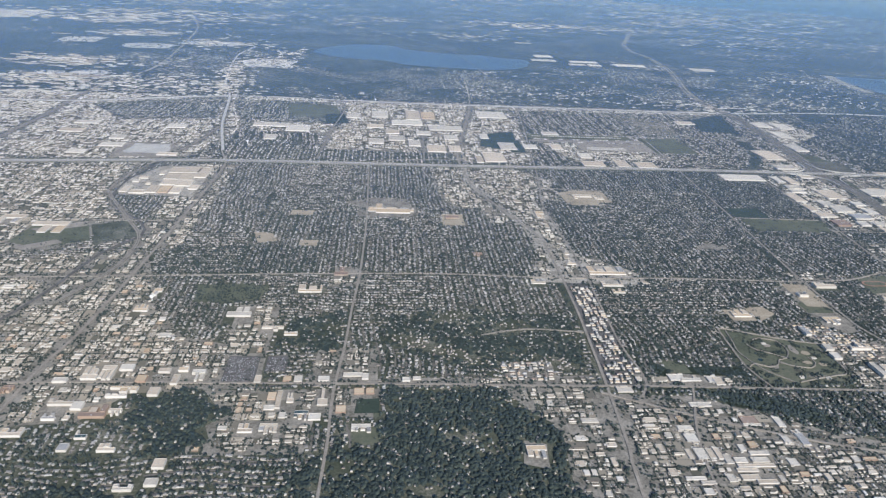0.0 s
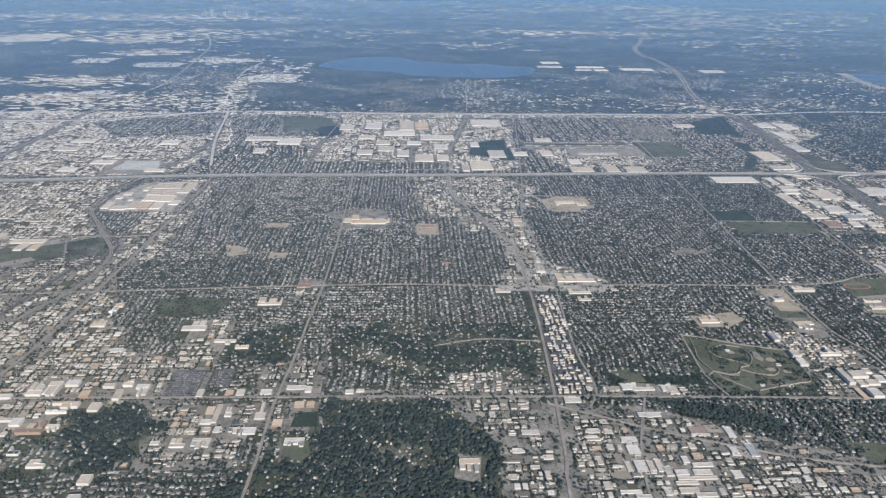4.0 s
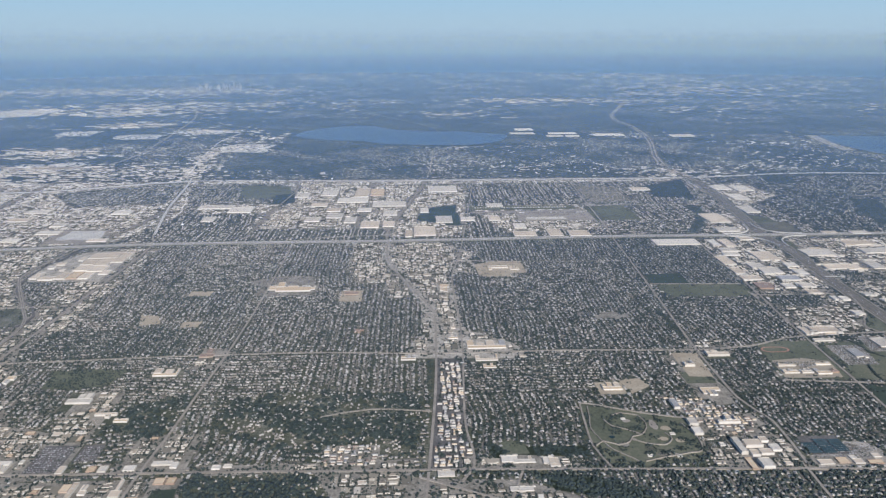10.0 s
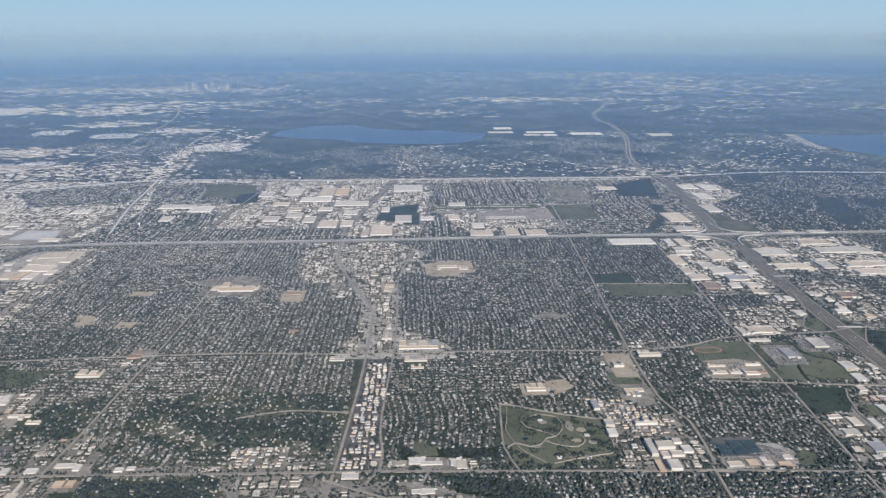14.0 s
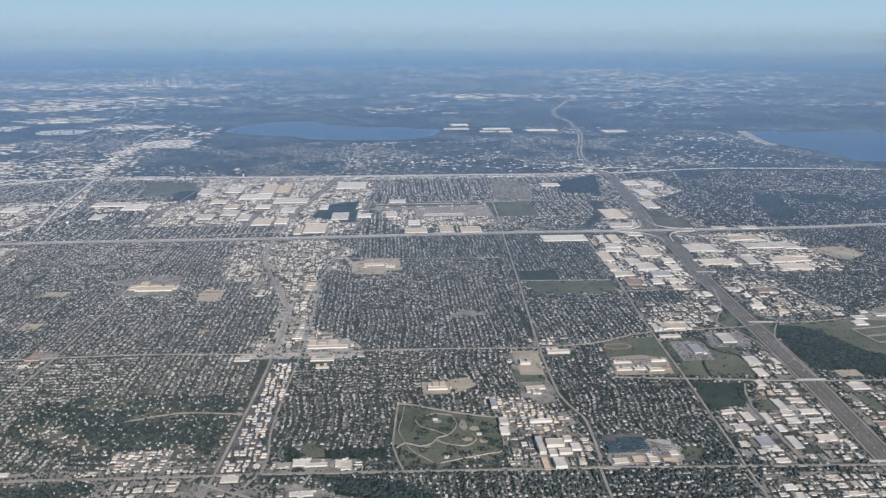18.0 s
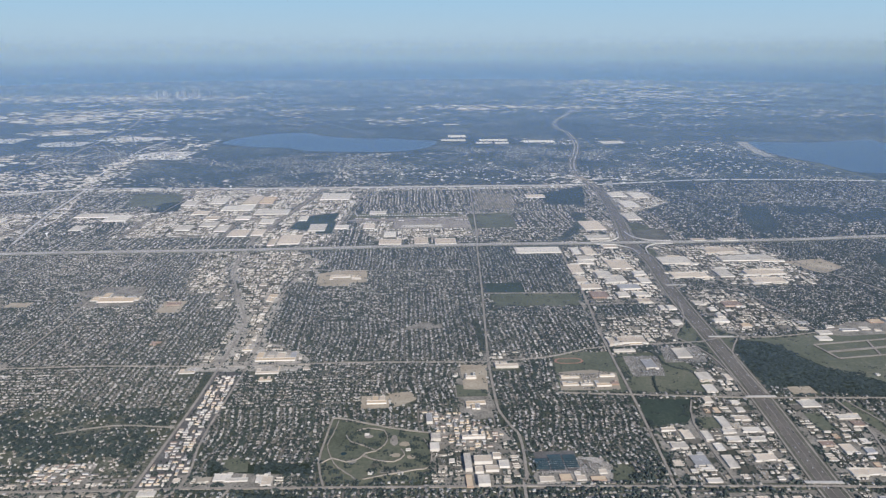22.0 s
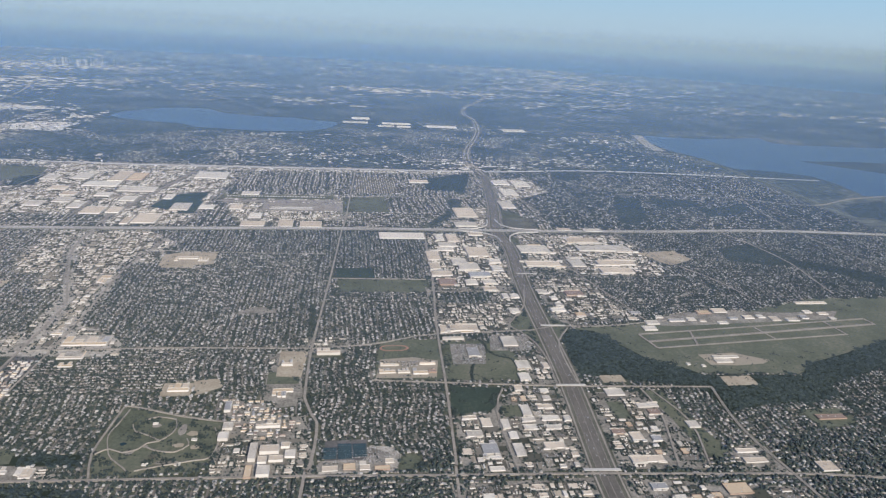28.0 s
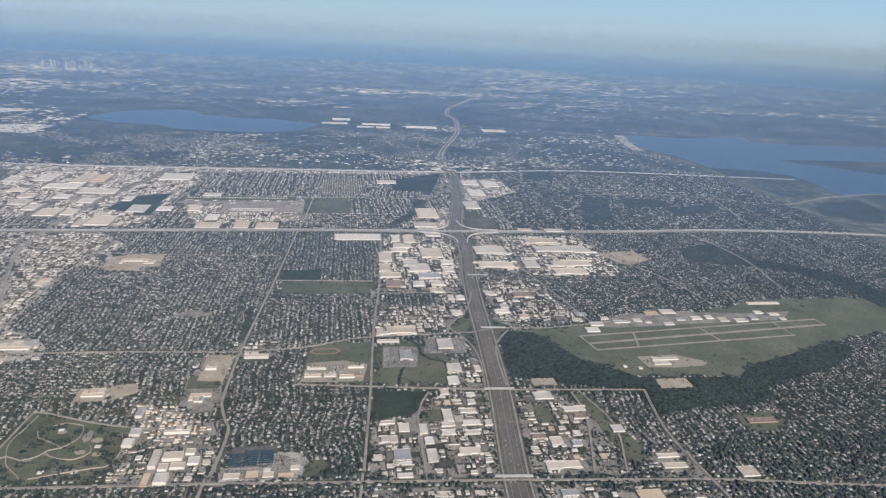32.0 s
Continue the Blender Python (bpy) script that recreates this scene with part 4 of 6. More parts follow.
for (x, y, w, d), r in zip([(-54, -344, 11, 5), (-45, -350, 8, 13), (-34, -352, 6, 13), (-18, -338, 7, 15), (-19, -348, 10, 5), (-5, -334, 12, 6), (-5, -347, 14, 6), (-20, -356, 10, 6), (-6, -357, 12, 6), (-32, -364, 6, 9), (-32, -378, 7, 17), (-48, -376, 12, 15), (-11, -375, 16, 8), (-16, -311, 7, 8), (-5, -279, 12, 16), (-8, -296, 9, 13), (11, -281, 6, 10), (0, -315, 7, 6), (-1, -324, 6, 6)], "ccwwwcwwwwwgccwwcww"):
    hall("warehouse", x, y, w, d, 0.8, r, "warehouse", "a business road", detail=True)
for (x, y, w, d), r in zip([(5, -348, 6, 7), (-54, -361, 13, 8), (-36, -258, 10, 18), (-48, -394, 9, 4), (-2, -384, 5, 5), (-12, -394, 4, 3), (-4, -393, 3, 4), (46, -319, 15, 12), (61, -336, 18, 7), (37, -391, 22, 8), (33, -414, 10, 7), (40, -369, 9, 12), (31, -364, 10, 7), (62, -344, 10, 7), (51, -372, 8, 7)], "wwgwcwwwwcgcbbg"):
    hall("warehouse", x, y, w, d, 0.8, r, "warehouse", "a business road", detail=True)
for (x, y, w, d), r in zip([(150, -273, 22, 4), (145, -279, 14, 6), (80, -359, 8, 8), (74, -419, 15, 10), (98, -387, 14, 4), (98, -396, 15, 5), (136, -404, 11, 10), (174, -356, 21, 6)], "wwwtcccb"):
    hall("airport_hall", x, y, w, d, 0.8, r, "hall", "the airfield and suburbs", detail=True)
for (x, y, w, d), r in zip([(-320, -424, 10, 5), (-320, -432, 9, 10), (-320, -444, 7, 12), (-326, -444, 4, 11), (-315, -444, 4, 11), (-311, -444, 4, 11), (-302, -449, 7, 4), (-292, -449, 10, 4), (-296, -453, 21, 2), (-302, -456, 12, 2), (-303, -461, 10, 4), (-296, -464, 11, 3), (-308, -448, 5, 9), (-290, -444, 11, 3), (-297, -440, 4, 7), (-261, -434, 6, 15), (-270, -434, 5, 8), (-266, -420, 5, 11), (-276, -451, 6, 6)], "wwwcccwwccccwwwgwww"):
    hall("industrial_hall", x, y, w, d, 0.7, r, "industrial hall", "paved yards", detail=True)
for (x, y, w, d), r in zip([(-303, -404, 16, 5), (-285, -380, 8, 8), (-306, -378, 11, 8), (-282, -418, 11, 9), (-342, -389, 10, 6), (-369, -417, 10, 4), (-325, -464, 8, 2), (-330, -461, 11, 2)], "wwwbcwww"):
    hall("industrial_hall", x, y, w, d, 0.7, r, "industrial hall", "paved yards", detail=True)
for (x, y, w, d), r in zip([(-633, -297, 10, 12), (-630, -276, 6, 16), (-570, -305, 17, 24), (-546, -324, 15, 9), (-534, -330, 9, 7)], "ttwct"):
    hall("city_building", x, y, w, d, 1.2, r, "office building", "downtown streets", detail=True)
for (x, y, w, d), r in zip([(-528, -268, 18, 13), (-468, -99, 35, 34), (-786, -144, 21, 25), (-750, -160, 31, 29)], "ttcc"):
    hall("city_building", x, y, w, d, 1.2, r, "office building", "downtown streets", detail=True)
for (x, y, w, d), r in zip([(-47, -236, 18, 4), (-47, -222, 8, 6), (20, 34, 20, 13)], "wwc"):
    hall("warehouse", x, y, w, d, 1.2, r, "distribution warehouse", "the highway", detail=True)
for (x, y, w, d), r in zip([(-470, -106, 47, 21), (-362, -254, 12, 13), (-304, -232, 32, 18), (-306, -254, 18, 13), (-305, -266, 10, 11), (-330, -111, 9, 26), (-327, -196, 4, 14), (-328, -217, 8, 10), (-298, -378, 13, 9), (-282, -382, 6, 9), (-401, -204, 8, 9), (-341, -390, 10, 5), (-258, -55, 10, 18), (-414, -126, 13, 25), (-508, -238, 11, 17)], "tctcttctwcbwcbb"):
    hall("store", x, y, w, d, 0.8, r, "shop building", "a wide car park", detail=True)
for (x, y, w, d), r in zip([(290, -172, 34, 5), (192, -188, 14, 9), (114, -222, 12, 9)], "ccw"):
    hall("hangar", x, y, w, d, 0.9, r, "hangar", "the airfield", detail=True)
for x, y, w, d in [(-6, -242, 11, 15)]:
    hall("office", x, y, w / 0.9, d / 0.84, 1.0, "w", "office", "wide car parks", detail=True)
# the car factory: halls side by side in their yards
zone(PAVED, [(-724, -76), (-656, -78), (-656, 20), (-710, 17), (-734, -41)], "lot_bright", "pale concrete yards of a car factory")
for (x, y, w, d), r in zip([(-690, 2, 15, 18), (-675, 4, 16, 20), (-663, -4, 12, 34), (-690, -18, 13, 20), (-676, -19, 15, 24), (-688, -38, 14, 17), (-673, -40, 16, 18), (-697, -60, 10, 20), (-686, -60, 10, 20), (-675, -62, 10, 17), (-709, -68, 14, 9), (-722, -60, 7, 18), (-716, -24, 9, 7), (-720, -36, 6, 6), (-706, -44, 5, 4), (-661, -52, 9, 12), (-702, -8, 5, 12)], "cccccccctccccwccc"):
    hall("car_factory", x, y, w * 1.1, d * 1.17, 1.2, r, "factory hall", "pale parking yards")
# ---- scattered stuff ----
rng = np.random.default_rng(11)


def blocks(name, x, y, w, d, h, mats, label, category, hip=False, turn=None, z0=0.0):
    """Many small buildings in one mesh: walls and a hipped or flat roof."""
    n = len(x)
    if n == 0:
        return
    w, d, h = (np.broadcast_to(q, (n,)) for q in (w, d, h))
    c, s = (np.ones(n), np.zeros(n)) if turn is None else (np.cos(turn), np.sin(turn))
    if hip:
        corners = [(-.5, -.5, 0), (.5, -.5, 0), (.5, .5, 0), (-.5, .5, 0), (-.5, -.5, .5), (.5, -.5, .5), (.5, .5, .5), (-.5, .5, .5), (0, -.2, 1), (0, .2, 1)]
        faces = [(0, 1, 5, 4), (1, 2, 6, 5), (2, 3, 7, 6), (3, 0, 4, 7), (4, 5, 8), (5, 6, 9, 8), (6, 7, 9), (7, 4, 8, 9)]
        idx = [1, 1, 1, 1, 0, 0, 0, 0]
    else:
        corners = [(-.5, -.5, 0), (.5, -.5, 0), (.5, .5, 0), (-.5, .5, 0), (-.5, -.5, 1), (.5, -.5, 1), (.5, .5, 1), (-.5, .5, 1)]
        faces = [(0, 1, 5, 4), (1, 2, 6, 5), (2, 3, 7, 6), (3, 0, 4, 7), (4, 5, 6, 7)]
        idx = [1, 1, 1, 1, 0]
    k = np.array(corners)
    lx, ly = k[:, 0] * w[:, None], k[:, 1] * d[:, None]
    v = np.stack((x[:, None] + lx * c[:, None] - ly * s[:, None], y[:, None] + lx * s[:, None] + ly * c[:, None], z0 + k[:, 2] * h[:, None]), -1)
    flat, sizes = repeat_shape(corners, faces, n)
    tagged(part(name, mesh_from(name, v, flat, sizes, mats, np.tile(idx, n))), label, category, kind="stuff")


DOME = [(1, 0, 0), (.31, .95, 0), (-.81, .59, 0), (-.81, -.59, 0), (.31, -.95, 0), (.45, .33, .8), (-.17, .53, .8), (-.55, 0, .8), (-.17, -.53, .8), (.45, -.33, .8)]
DOME_F = [(0, 1, 6, 5), (1, 2, 7, 6), (2, 3, 8, 7), (3, 4, 9, 8), (4, 0, 5, 9), (5, 6, 7, 8, 9)]

LOW = [(1, 0, 0), (.31, .95, .1), (-.81, .59, 0), (-.81, -.59, .1), (.31, -.95, 0), (0.1, 0.1, .9)]
LOW_F = [(0, 1, 5), (1, 2, 5), (2, 3, 5), (3, 4, 5), (4, 0, 5)]


def crowns(name, x, y, r, h, label, category="trees", low=False):
    """Many tree crowns in one mesh, each one uneven."""
    n = len(x)
    if n == 0:
        return
    far = (y > -375) & (not low)
    if far.any():
        r, h = np.broadcast_to(r, (n,)), np.broadcast_to(h, (n,))
        crowns(name, x[far], y[far], r[far], h[far], label, category, True)
        x, y, r, h = x[~far], y[~far], r[~far], h[~far]
        n = len(x)
        if n == 0:
            return
    base, faces = (np.array(LOW), LOW_F) if low else (np.array(DOME), DOME_F)
    v = np.repeat(base[None], n, 0) * rng.uniform(0.7, 1.25, (n, len(base), 1))
    a = rng.uniform(0, 6.28, n)
    c, s = np.cos(a)[:, None], np.sin(a)[:, None]
    r, h = np.broadcast_to(r, (n,))[:, None], np.broadcast_to(h, (n,))[:, None]
    z = v[:, :, 2] * h + 0.12
    out = np.stack((x[:, None] + (v[:, :, 0] * c - v[:, :, 1] * s) * r, y[:, None] + (v[:, :, 0] * s + v[:, :, 1] * c) * r, z), -1)
    flat, sizes = repeat_shape(base, faces, n)
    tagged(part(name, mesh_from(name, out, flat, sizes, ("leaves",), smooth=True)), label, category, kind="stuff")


def in_sight(x, y):
    """The wedge of land that the flight looks over."""
    return (y > -525) & (x > -560 - (y + 500) * 0.72 - 60) & (x < 150 + (y + 470) * 0.78 + 60)


def sprinkle(count, x0, y0, x1, y1, uses):
    x, y = rng.uniform(x0, x1, count), rng.uniform(y0, y1, count)
    wx = x + 3.2 * np.sin(y * 0.19) + 2.0 * np.sin(y * 0.53 + x * 0.2)
    wy = y + 2.6 * np.sin(x * 0.23) + 1.6 * np.sin(x * 0.61 + y * 0.17)
    keep = np.isin(use_at(wx, wy), uses) & in_sight(x, y) & ~np.isin(use_at(x, y), (ROAD, BUILT, PAVED))
    return x[keep], y[keep]


# homes in rows along their streets, neighbourhood by neighbourhood
street_v, street_f = [], []
HOODS = []
xs = [-1090, -830, -660, -500, -345, -150, -45, 120, 300, 560]
ys = [-600, -388, -242, -36, 50, 200, 395]
for xa, xb in zip(xs, xs[1:]):
    for ya, yb in zip(ys, ys[1:]):
        nx, ny = max(1, round((xb - xa) / 75)), max(1, round((yb - ya) / 60))
        ex, ey = np.linspace(xa, xb, nx + 1), np.linspace(ya, yb, ny + 1)
        ex[1:-1] += rng.uniform(-14, 14, nx - 1)
        ey[1:-1] += rng.uniform(-11, 11, ny - 1)
        for i in range(nx):
            for j in range(ny):
                HOODS.append((ex[i], ex[i + 1], ey[j], ey[j + 1], rng.uniform() < 0.34))
ALL_H, ALL_T = {True: [], False: []}, {True: [], False: []}
for xa, xb, ya, yb, across in HOODS:
    far = ya >= 50
    pitch, gap = (7.6, 1.75) if not far else (9.5, 2.6)
    u0, u1, w0, w1 = (ya, yb, xa, xb) if across else (xa, xb, ya, yb)
    hx, hy, CLEAR, phase = [], [], [], rng.uniform(0, 6.28)
    bend, wave = (rng.uniform(1.5, 2.8), rng.uniform(0.06, 0.1)) if rng.uniform() < 0.45 else (rng.uniform(0, 0.9), 0.045)
    u = u0 + pitch / 2
    while u < u1:
        wob, ph = bend * rng.uniform(0.7, 1.3), phase + rng.uniform(-0.3, 0.3)
        w = np.arange(w0 + 1, w1 - 1, gap)
        w = w + rng.uniform(-0.6, 0.6, len(w))
        mid = u + wob * np.sin(w * wave + ph)
        # the street itself, broken where another use begins
        ws = np.arange(w0, w1 + 6, 6.0)
        ms = u + wob * np.sin(ws * wave + ph)
        px_, py_ = (ws, ms) if across else (ms, ws)
        ok = (use_at(px_, py_) == RES) & in_sight(px_, py_)
        for k in np.nonzero(ok[:-1] & ok[1:] & (rng.uniform(0, 1, len(ok) - 1) > 0.06))[0]:
            n = len(street_v)
            for q in (k, k + 1):
                for o in (-0.6, 0.6):
                    street_v.append((px_[q] + (0 if across else o), py_[q] + (o if across else 0), 0.05))
            street_f.append((n, n + 1, n + 3, n + 2))
        fine_w = np.arange(w0, w1, 0.5)
        fine_m = np.interp(fine_w, ws, ms)
        CLEAR.append((fine_w, fine_m) if across else (fine_m, fine_w))
        for side in (-1, 1):
            off = mid + side * (1.95 + rng.uniform(-0.55, 0.55, len(w)))
            hx.append(w if across else off)
            hy.append(off if across else w)
        u += pitch * rng.uniform(0.93, 1.07)
    hx, hy = np.concatenate(hx), np.concatenate(hy)
    keep = (use_at(hx, hy) == RES) & in_sight(hx, hy) & (rng.uniform(0, 1, len(hx)) > ((0.34 if xa < 90 else 0.6) if far else 0.14 if xa < 90 else 0.16) + 0.3 * np.sin(hx * 0.21 + 1.3 * np.sin(hy * 0.17)) * np.sin(hy * 0.19))
    hx, hy = hx[keep], hy[keep]
    n = len(hx)
    ALL_H[far].append((hx, hy))
    cx0, cy0 = (np.concatenate([q[k] for q in CLEAR]) for k in (0, 1))
    ok = (use_at(cx0, cy0) == RES) & (cx0 > CX) & (cx0 < CX + CW - 1) & (cy0 < CY + CH - 1)
    chart[(cy0[ok] - CY).astype(int), (cx0[ok] - CX).astype(int)] = ROAD
    area_t = int((xb - xa) * (yb - ya) * rng.uniform(0.72, 1.28) * ((0.38 if xa < -345 else 0.48 if xa < -150 else 0.5 if xa < 90 else 0.6) if not far else 0.16 if xa < 90 else 0.34))
    ALL_T[far].append(sprinkle(area_t, xa, ya, xb, yb, (RES, ROAD)))
ESTATE = (-141, -358, -72, -318)


def in_estate(x, y):
    return (x > ESTATE[0]) & (x < ESTATE[2]) & (y > ESTATE[1]) & (y < ESTATE[3])


def house_kit(w, d, h, garage):
    """The meshes of one house: walls, a hipped roof with eaves, a lower garage roof and a chimney."""
    def hip(x0, y0, x1, y1, low, top):
        run, cx0, cy0 = min(x1 - x0, y1 - y0) / 2, (x0 + x1) / 2, (y0 + y1) / 2
        r0, r1 = ((x0 + run, cy0), (x1 - run, cy0)) if x1 - x0 > y1 - y0 else ((cx0, y0 + run), (cx0, y1 - run))
        v = [(x0, y0, low), (x1, y0, low), (x1, y1, low), (x0, y1, low), (*r0, top), (*r1, top)]
        f = [(0, 1, 5, 4), (1, 2, 5), (2, 3, 4, 5), (3, 0, 4)] if x1 - x0 > y1 - y0 else [(0, 1, 4), (1, 2, 5, 4), (2, 3, 5), (3, 0, 4, 5)]
        return mesh_from("roof", v, np.concatenate([np.array(q) for q in f]), [len(q) for q in f], ("roof_shingle",))
    e = 0.07
    gx0 = w / 2 - 0.7 if garage > 0 else -w / 2
    return (box_mesh("wall", w, d, h, "wall_siding"), hip(-w / 2 - e, -d / 2 - e, w / 2 + e, d / 2 + e, h, h + 0.28),
            box_mesh("garage", 0.7, 0.6, h * 0.85, "wall_siding"), hip(gx0 - e, -d / 2 - 0.6 - e, gx0 + 0.7 + e, -d / 2 + 0.1, h * 0.85, h * 0.85 + 0.16),
            box_mesh("chimney", 0.12, 0.12, 0.3, "wall_brick"), (gx0 + 0.35, -d / 2 - 0.3))


KITS = [house_kit(w, d, h, side) for w, d, h, side in ((1.5, 1.1, 0.36, 1), (1.8, 1.2, 0.34, -1), (1.3, 1.3, 0.55, 1), (2.0, 1.1, 0.35, 1), (1.6, 1.4, 0.5, -1), (1.4, 1.0, 0.36, -1))]


def house(x, y, kit, turn):
    home = new("house")
    home.matrix_basis = pose(x, y, 0.015, 0, 0, turn)
    wall, roof, garage, porch, chimney, at = KITS[kit]
    tagged(home, ("low" if kit not in (2, 4) else "two-storey") + " suburban house with a hipped shingle roof and a garage", "house", group="houses of the estate")
    part("wall", wall, home)
    part("roof", roof, home)
    built_on = part("garage", garage, home, m=pose(*at, 0))
    built_on["label"] = "attached garage"
    part("garage_roof", porch, home)
    part("chimney", chimney, home, m=pose(0.2, 0.15, 0.5))


for far in (False, True):
    hx, hy = (np.concatenate([q[k] for q in ALL_H[far]]) for k in (0, 1))
    tx, ty = (np.concatenate([q[k] for q in ALL_T[far]]) for k in (0, 1))
    for xa, xb in zip(xs, xs[1:]):
        s = (hx >= xa) & (hx < xb) & ~in_estate(hx, hy)
        n = int(s.sum())
        blocks("houses", hx[s], hy[s], rng.uniform(1.0, 2.2, n) * (1.05 if far else 1.0), rng.uniform(1.0, 1.9, n) * (0.9 if far else 1.0), rng.uniform(0.5, 0.85, n), ("roof_house", "wall_house"), "small suburban houses with grey, tan and pale hipped roofs", "houses", hip=not far)
        s = (tx >= xa) & (tx < xb)
        n = int(s.sum())
        crowns("suburban_trees", tx[s], ty[s], rng.uniform(0.45, 1.15, n) * (1.5 if far else 1.2 if xa >= -150 else 1.1 if xa >= -345 else 1.0), rng.uniform(0.6, 1.25, n), "dark green shade trees between suburban houses")
hx, hy = (np.concatenate([q[k] for q in ALL_H[False]]) for k in (0, 1))
estate = in_estate(hx, hy)
for x, y in zip(hx[estate], hy[estate]):
    house(float(x), float(y), int(rng.integers(0, 6)), float(rng.choice((0, 90, 180, 270)) + rng.uniform(-6, 6)))
sv = np.array(street_v)
tagged(part("residential_streets", mesh_from("residential_streets", sv, np.array(street_f).ravel(), [4] * len(street_f), ("worn_street",))), "narrow pale concrete streets between rows of houses", "streets", kind="stuff")

# woods, forest and park trees
for uses, count, box, r, label in (((FOREST,), 620000, (-640, -480, 700, 450), (0.7, 1.4), "dense dark green forest trees"),
                                   ((WOOD,), 56000, (-690, -600, -340, -190), (0.8, 1.7), "old dark green trees shading the homes")):
    x, y = sprinkle(int(count), *box, uses)
    if uses == (WOOD,):
        glade = np.sin(x * 0.11 + 1.7 * np.sin(y * 0.09)) + np.sin(y * 0.15 + x * 0.05) + rng.normal(0, 0.5, len(x))
        keep = glade < np.where((x < -480) | (y < -380), 1.15, 0.55)
        x, y = x[keep], y[keep]
    crowns("forest_trees" if uses == (FOREST,) else "neighbourhood_trees", x, y, rng.uniform(*r, len(x)) * 1.15, rng.uniform(0.6, 0.85, len(x)) * (1.0 if uses == (FOREST,) else 1.4), label)
x, y = sprinkle(19600, -690, -525, -340, -190, (WOOD,))
keep = (rng.uniform(0, 1, len(x)) < np.where(y > -250, 0.6, np.where((x > -480) & (y > -375), 0.55, 0.33)))
x, y = x[keep], y[keep]
blocks("houses", x, y, rng.uniform(0.8, 1.4, len(x)), rng.uniform(0.7, 1.2, len(x)), rng.uniform(0.8, 1.1, len(x)), ("roof_house", "wall_house"), "pale-roofed houses half hidden among old trees", "houses", hip=True)
x, y = sprinkle(1800, -642, -243, -527, -192, (RES,))
crowns("neighbourhood_trees", x, y, rng.uniform(0.6, 1.3, len(x)), rng.uniform(0.8, 1.25, len(x)), "belt of old trees shading the homes")
x, y = sprinkle(60000, -640, -500, -150, -200, (PARK,))
keep = np.sin(x * 0.31 + 1) + np.sin(y * 0.37 + x * 0.13) + rng.normal(0, 0.45, len(x)) > np.where(x < -400, -1.2, 0.95)
x, y = x[keep], y[keep]
crowns("park_trees", x, y, rng.uniform(0.4, 0.9, len(x)), rng.uniform(0.6, 1.0, len(x)), "scattered green trees on park lawns")
x, y = sprinkle(400000, -1090, -525, 500, 400, (COM, APT, IND))
keep = rng.uniform(0, 1, len(x)) < np.where(y > 40, 0.4, np.where((x > -346) & (x < -323) & (y > -386) & (y < -255), 0.7, np.where((x > -375) & (x < -280) & (y > -386), 0.25, 0.9)))
keep &= (np.sin(x * 0.37) + np.sin(y * 0.41 + x * 0.11) + rng.normal(0, 0.7, len(x))) > -0.15
crowns("street_trees", x[keep], y[keep], rng.uniform(0.4, 1.05, keep.sum()), rng.uniform(0.6, 1.2, keep.sum()), "small green trees along car parks and yards", low=True)

# trees in broken rows beside the avenues
ax_, ay_ = [], []
for line, width in AVENUES:
    for p, q in zip(line[:-1], line[1:]):
        run = np.linalg.norm(q - p)
        if p[1] > 60 or run < 0.1:
            continue
        side = np.array([q[1] - p[1], p[0] - q[0]]) / run
        k = int(run * (0.3 if width > 1.62 else 0.9))
        t = rng.uniform(0, 1, k)[:, None]
        at = p * (1 - t) + q * t + side * (rng.choice((-1, 1), k) * (width / 2 + rng.uniform(0.4, 1.3, k)))[:, None]
        at = at[np.sin(at[:, 0] * 0.33) + np.sin(at[:, 1] * 0.29) + rng.normal(0, 0.6, k) > 0.0]
        ax_.append(at[:, 0]), ay_.append(at[:, 1])
ax_, ay_ = np.concatenate(ax_), np.concatenate(ay_)
keep = in_sight(ax_, ay_)
ax_, ay_ = ax_[keep], ay_[keep]
crowns("avenue_trees", ax_, ay_, rng.uniform(0.4, 0.85, len(ax_)), rng.uniform(0.6, 1.0, len(ax_)), "broken rows of dark trees beside the avenues", low=True)

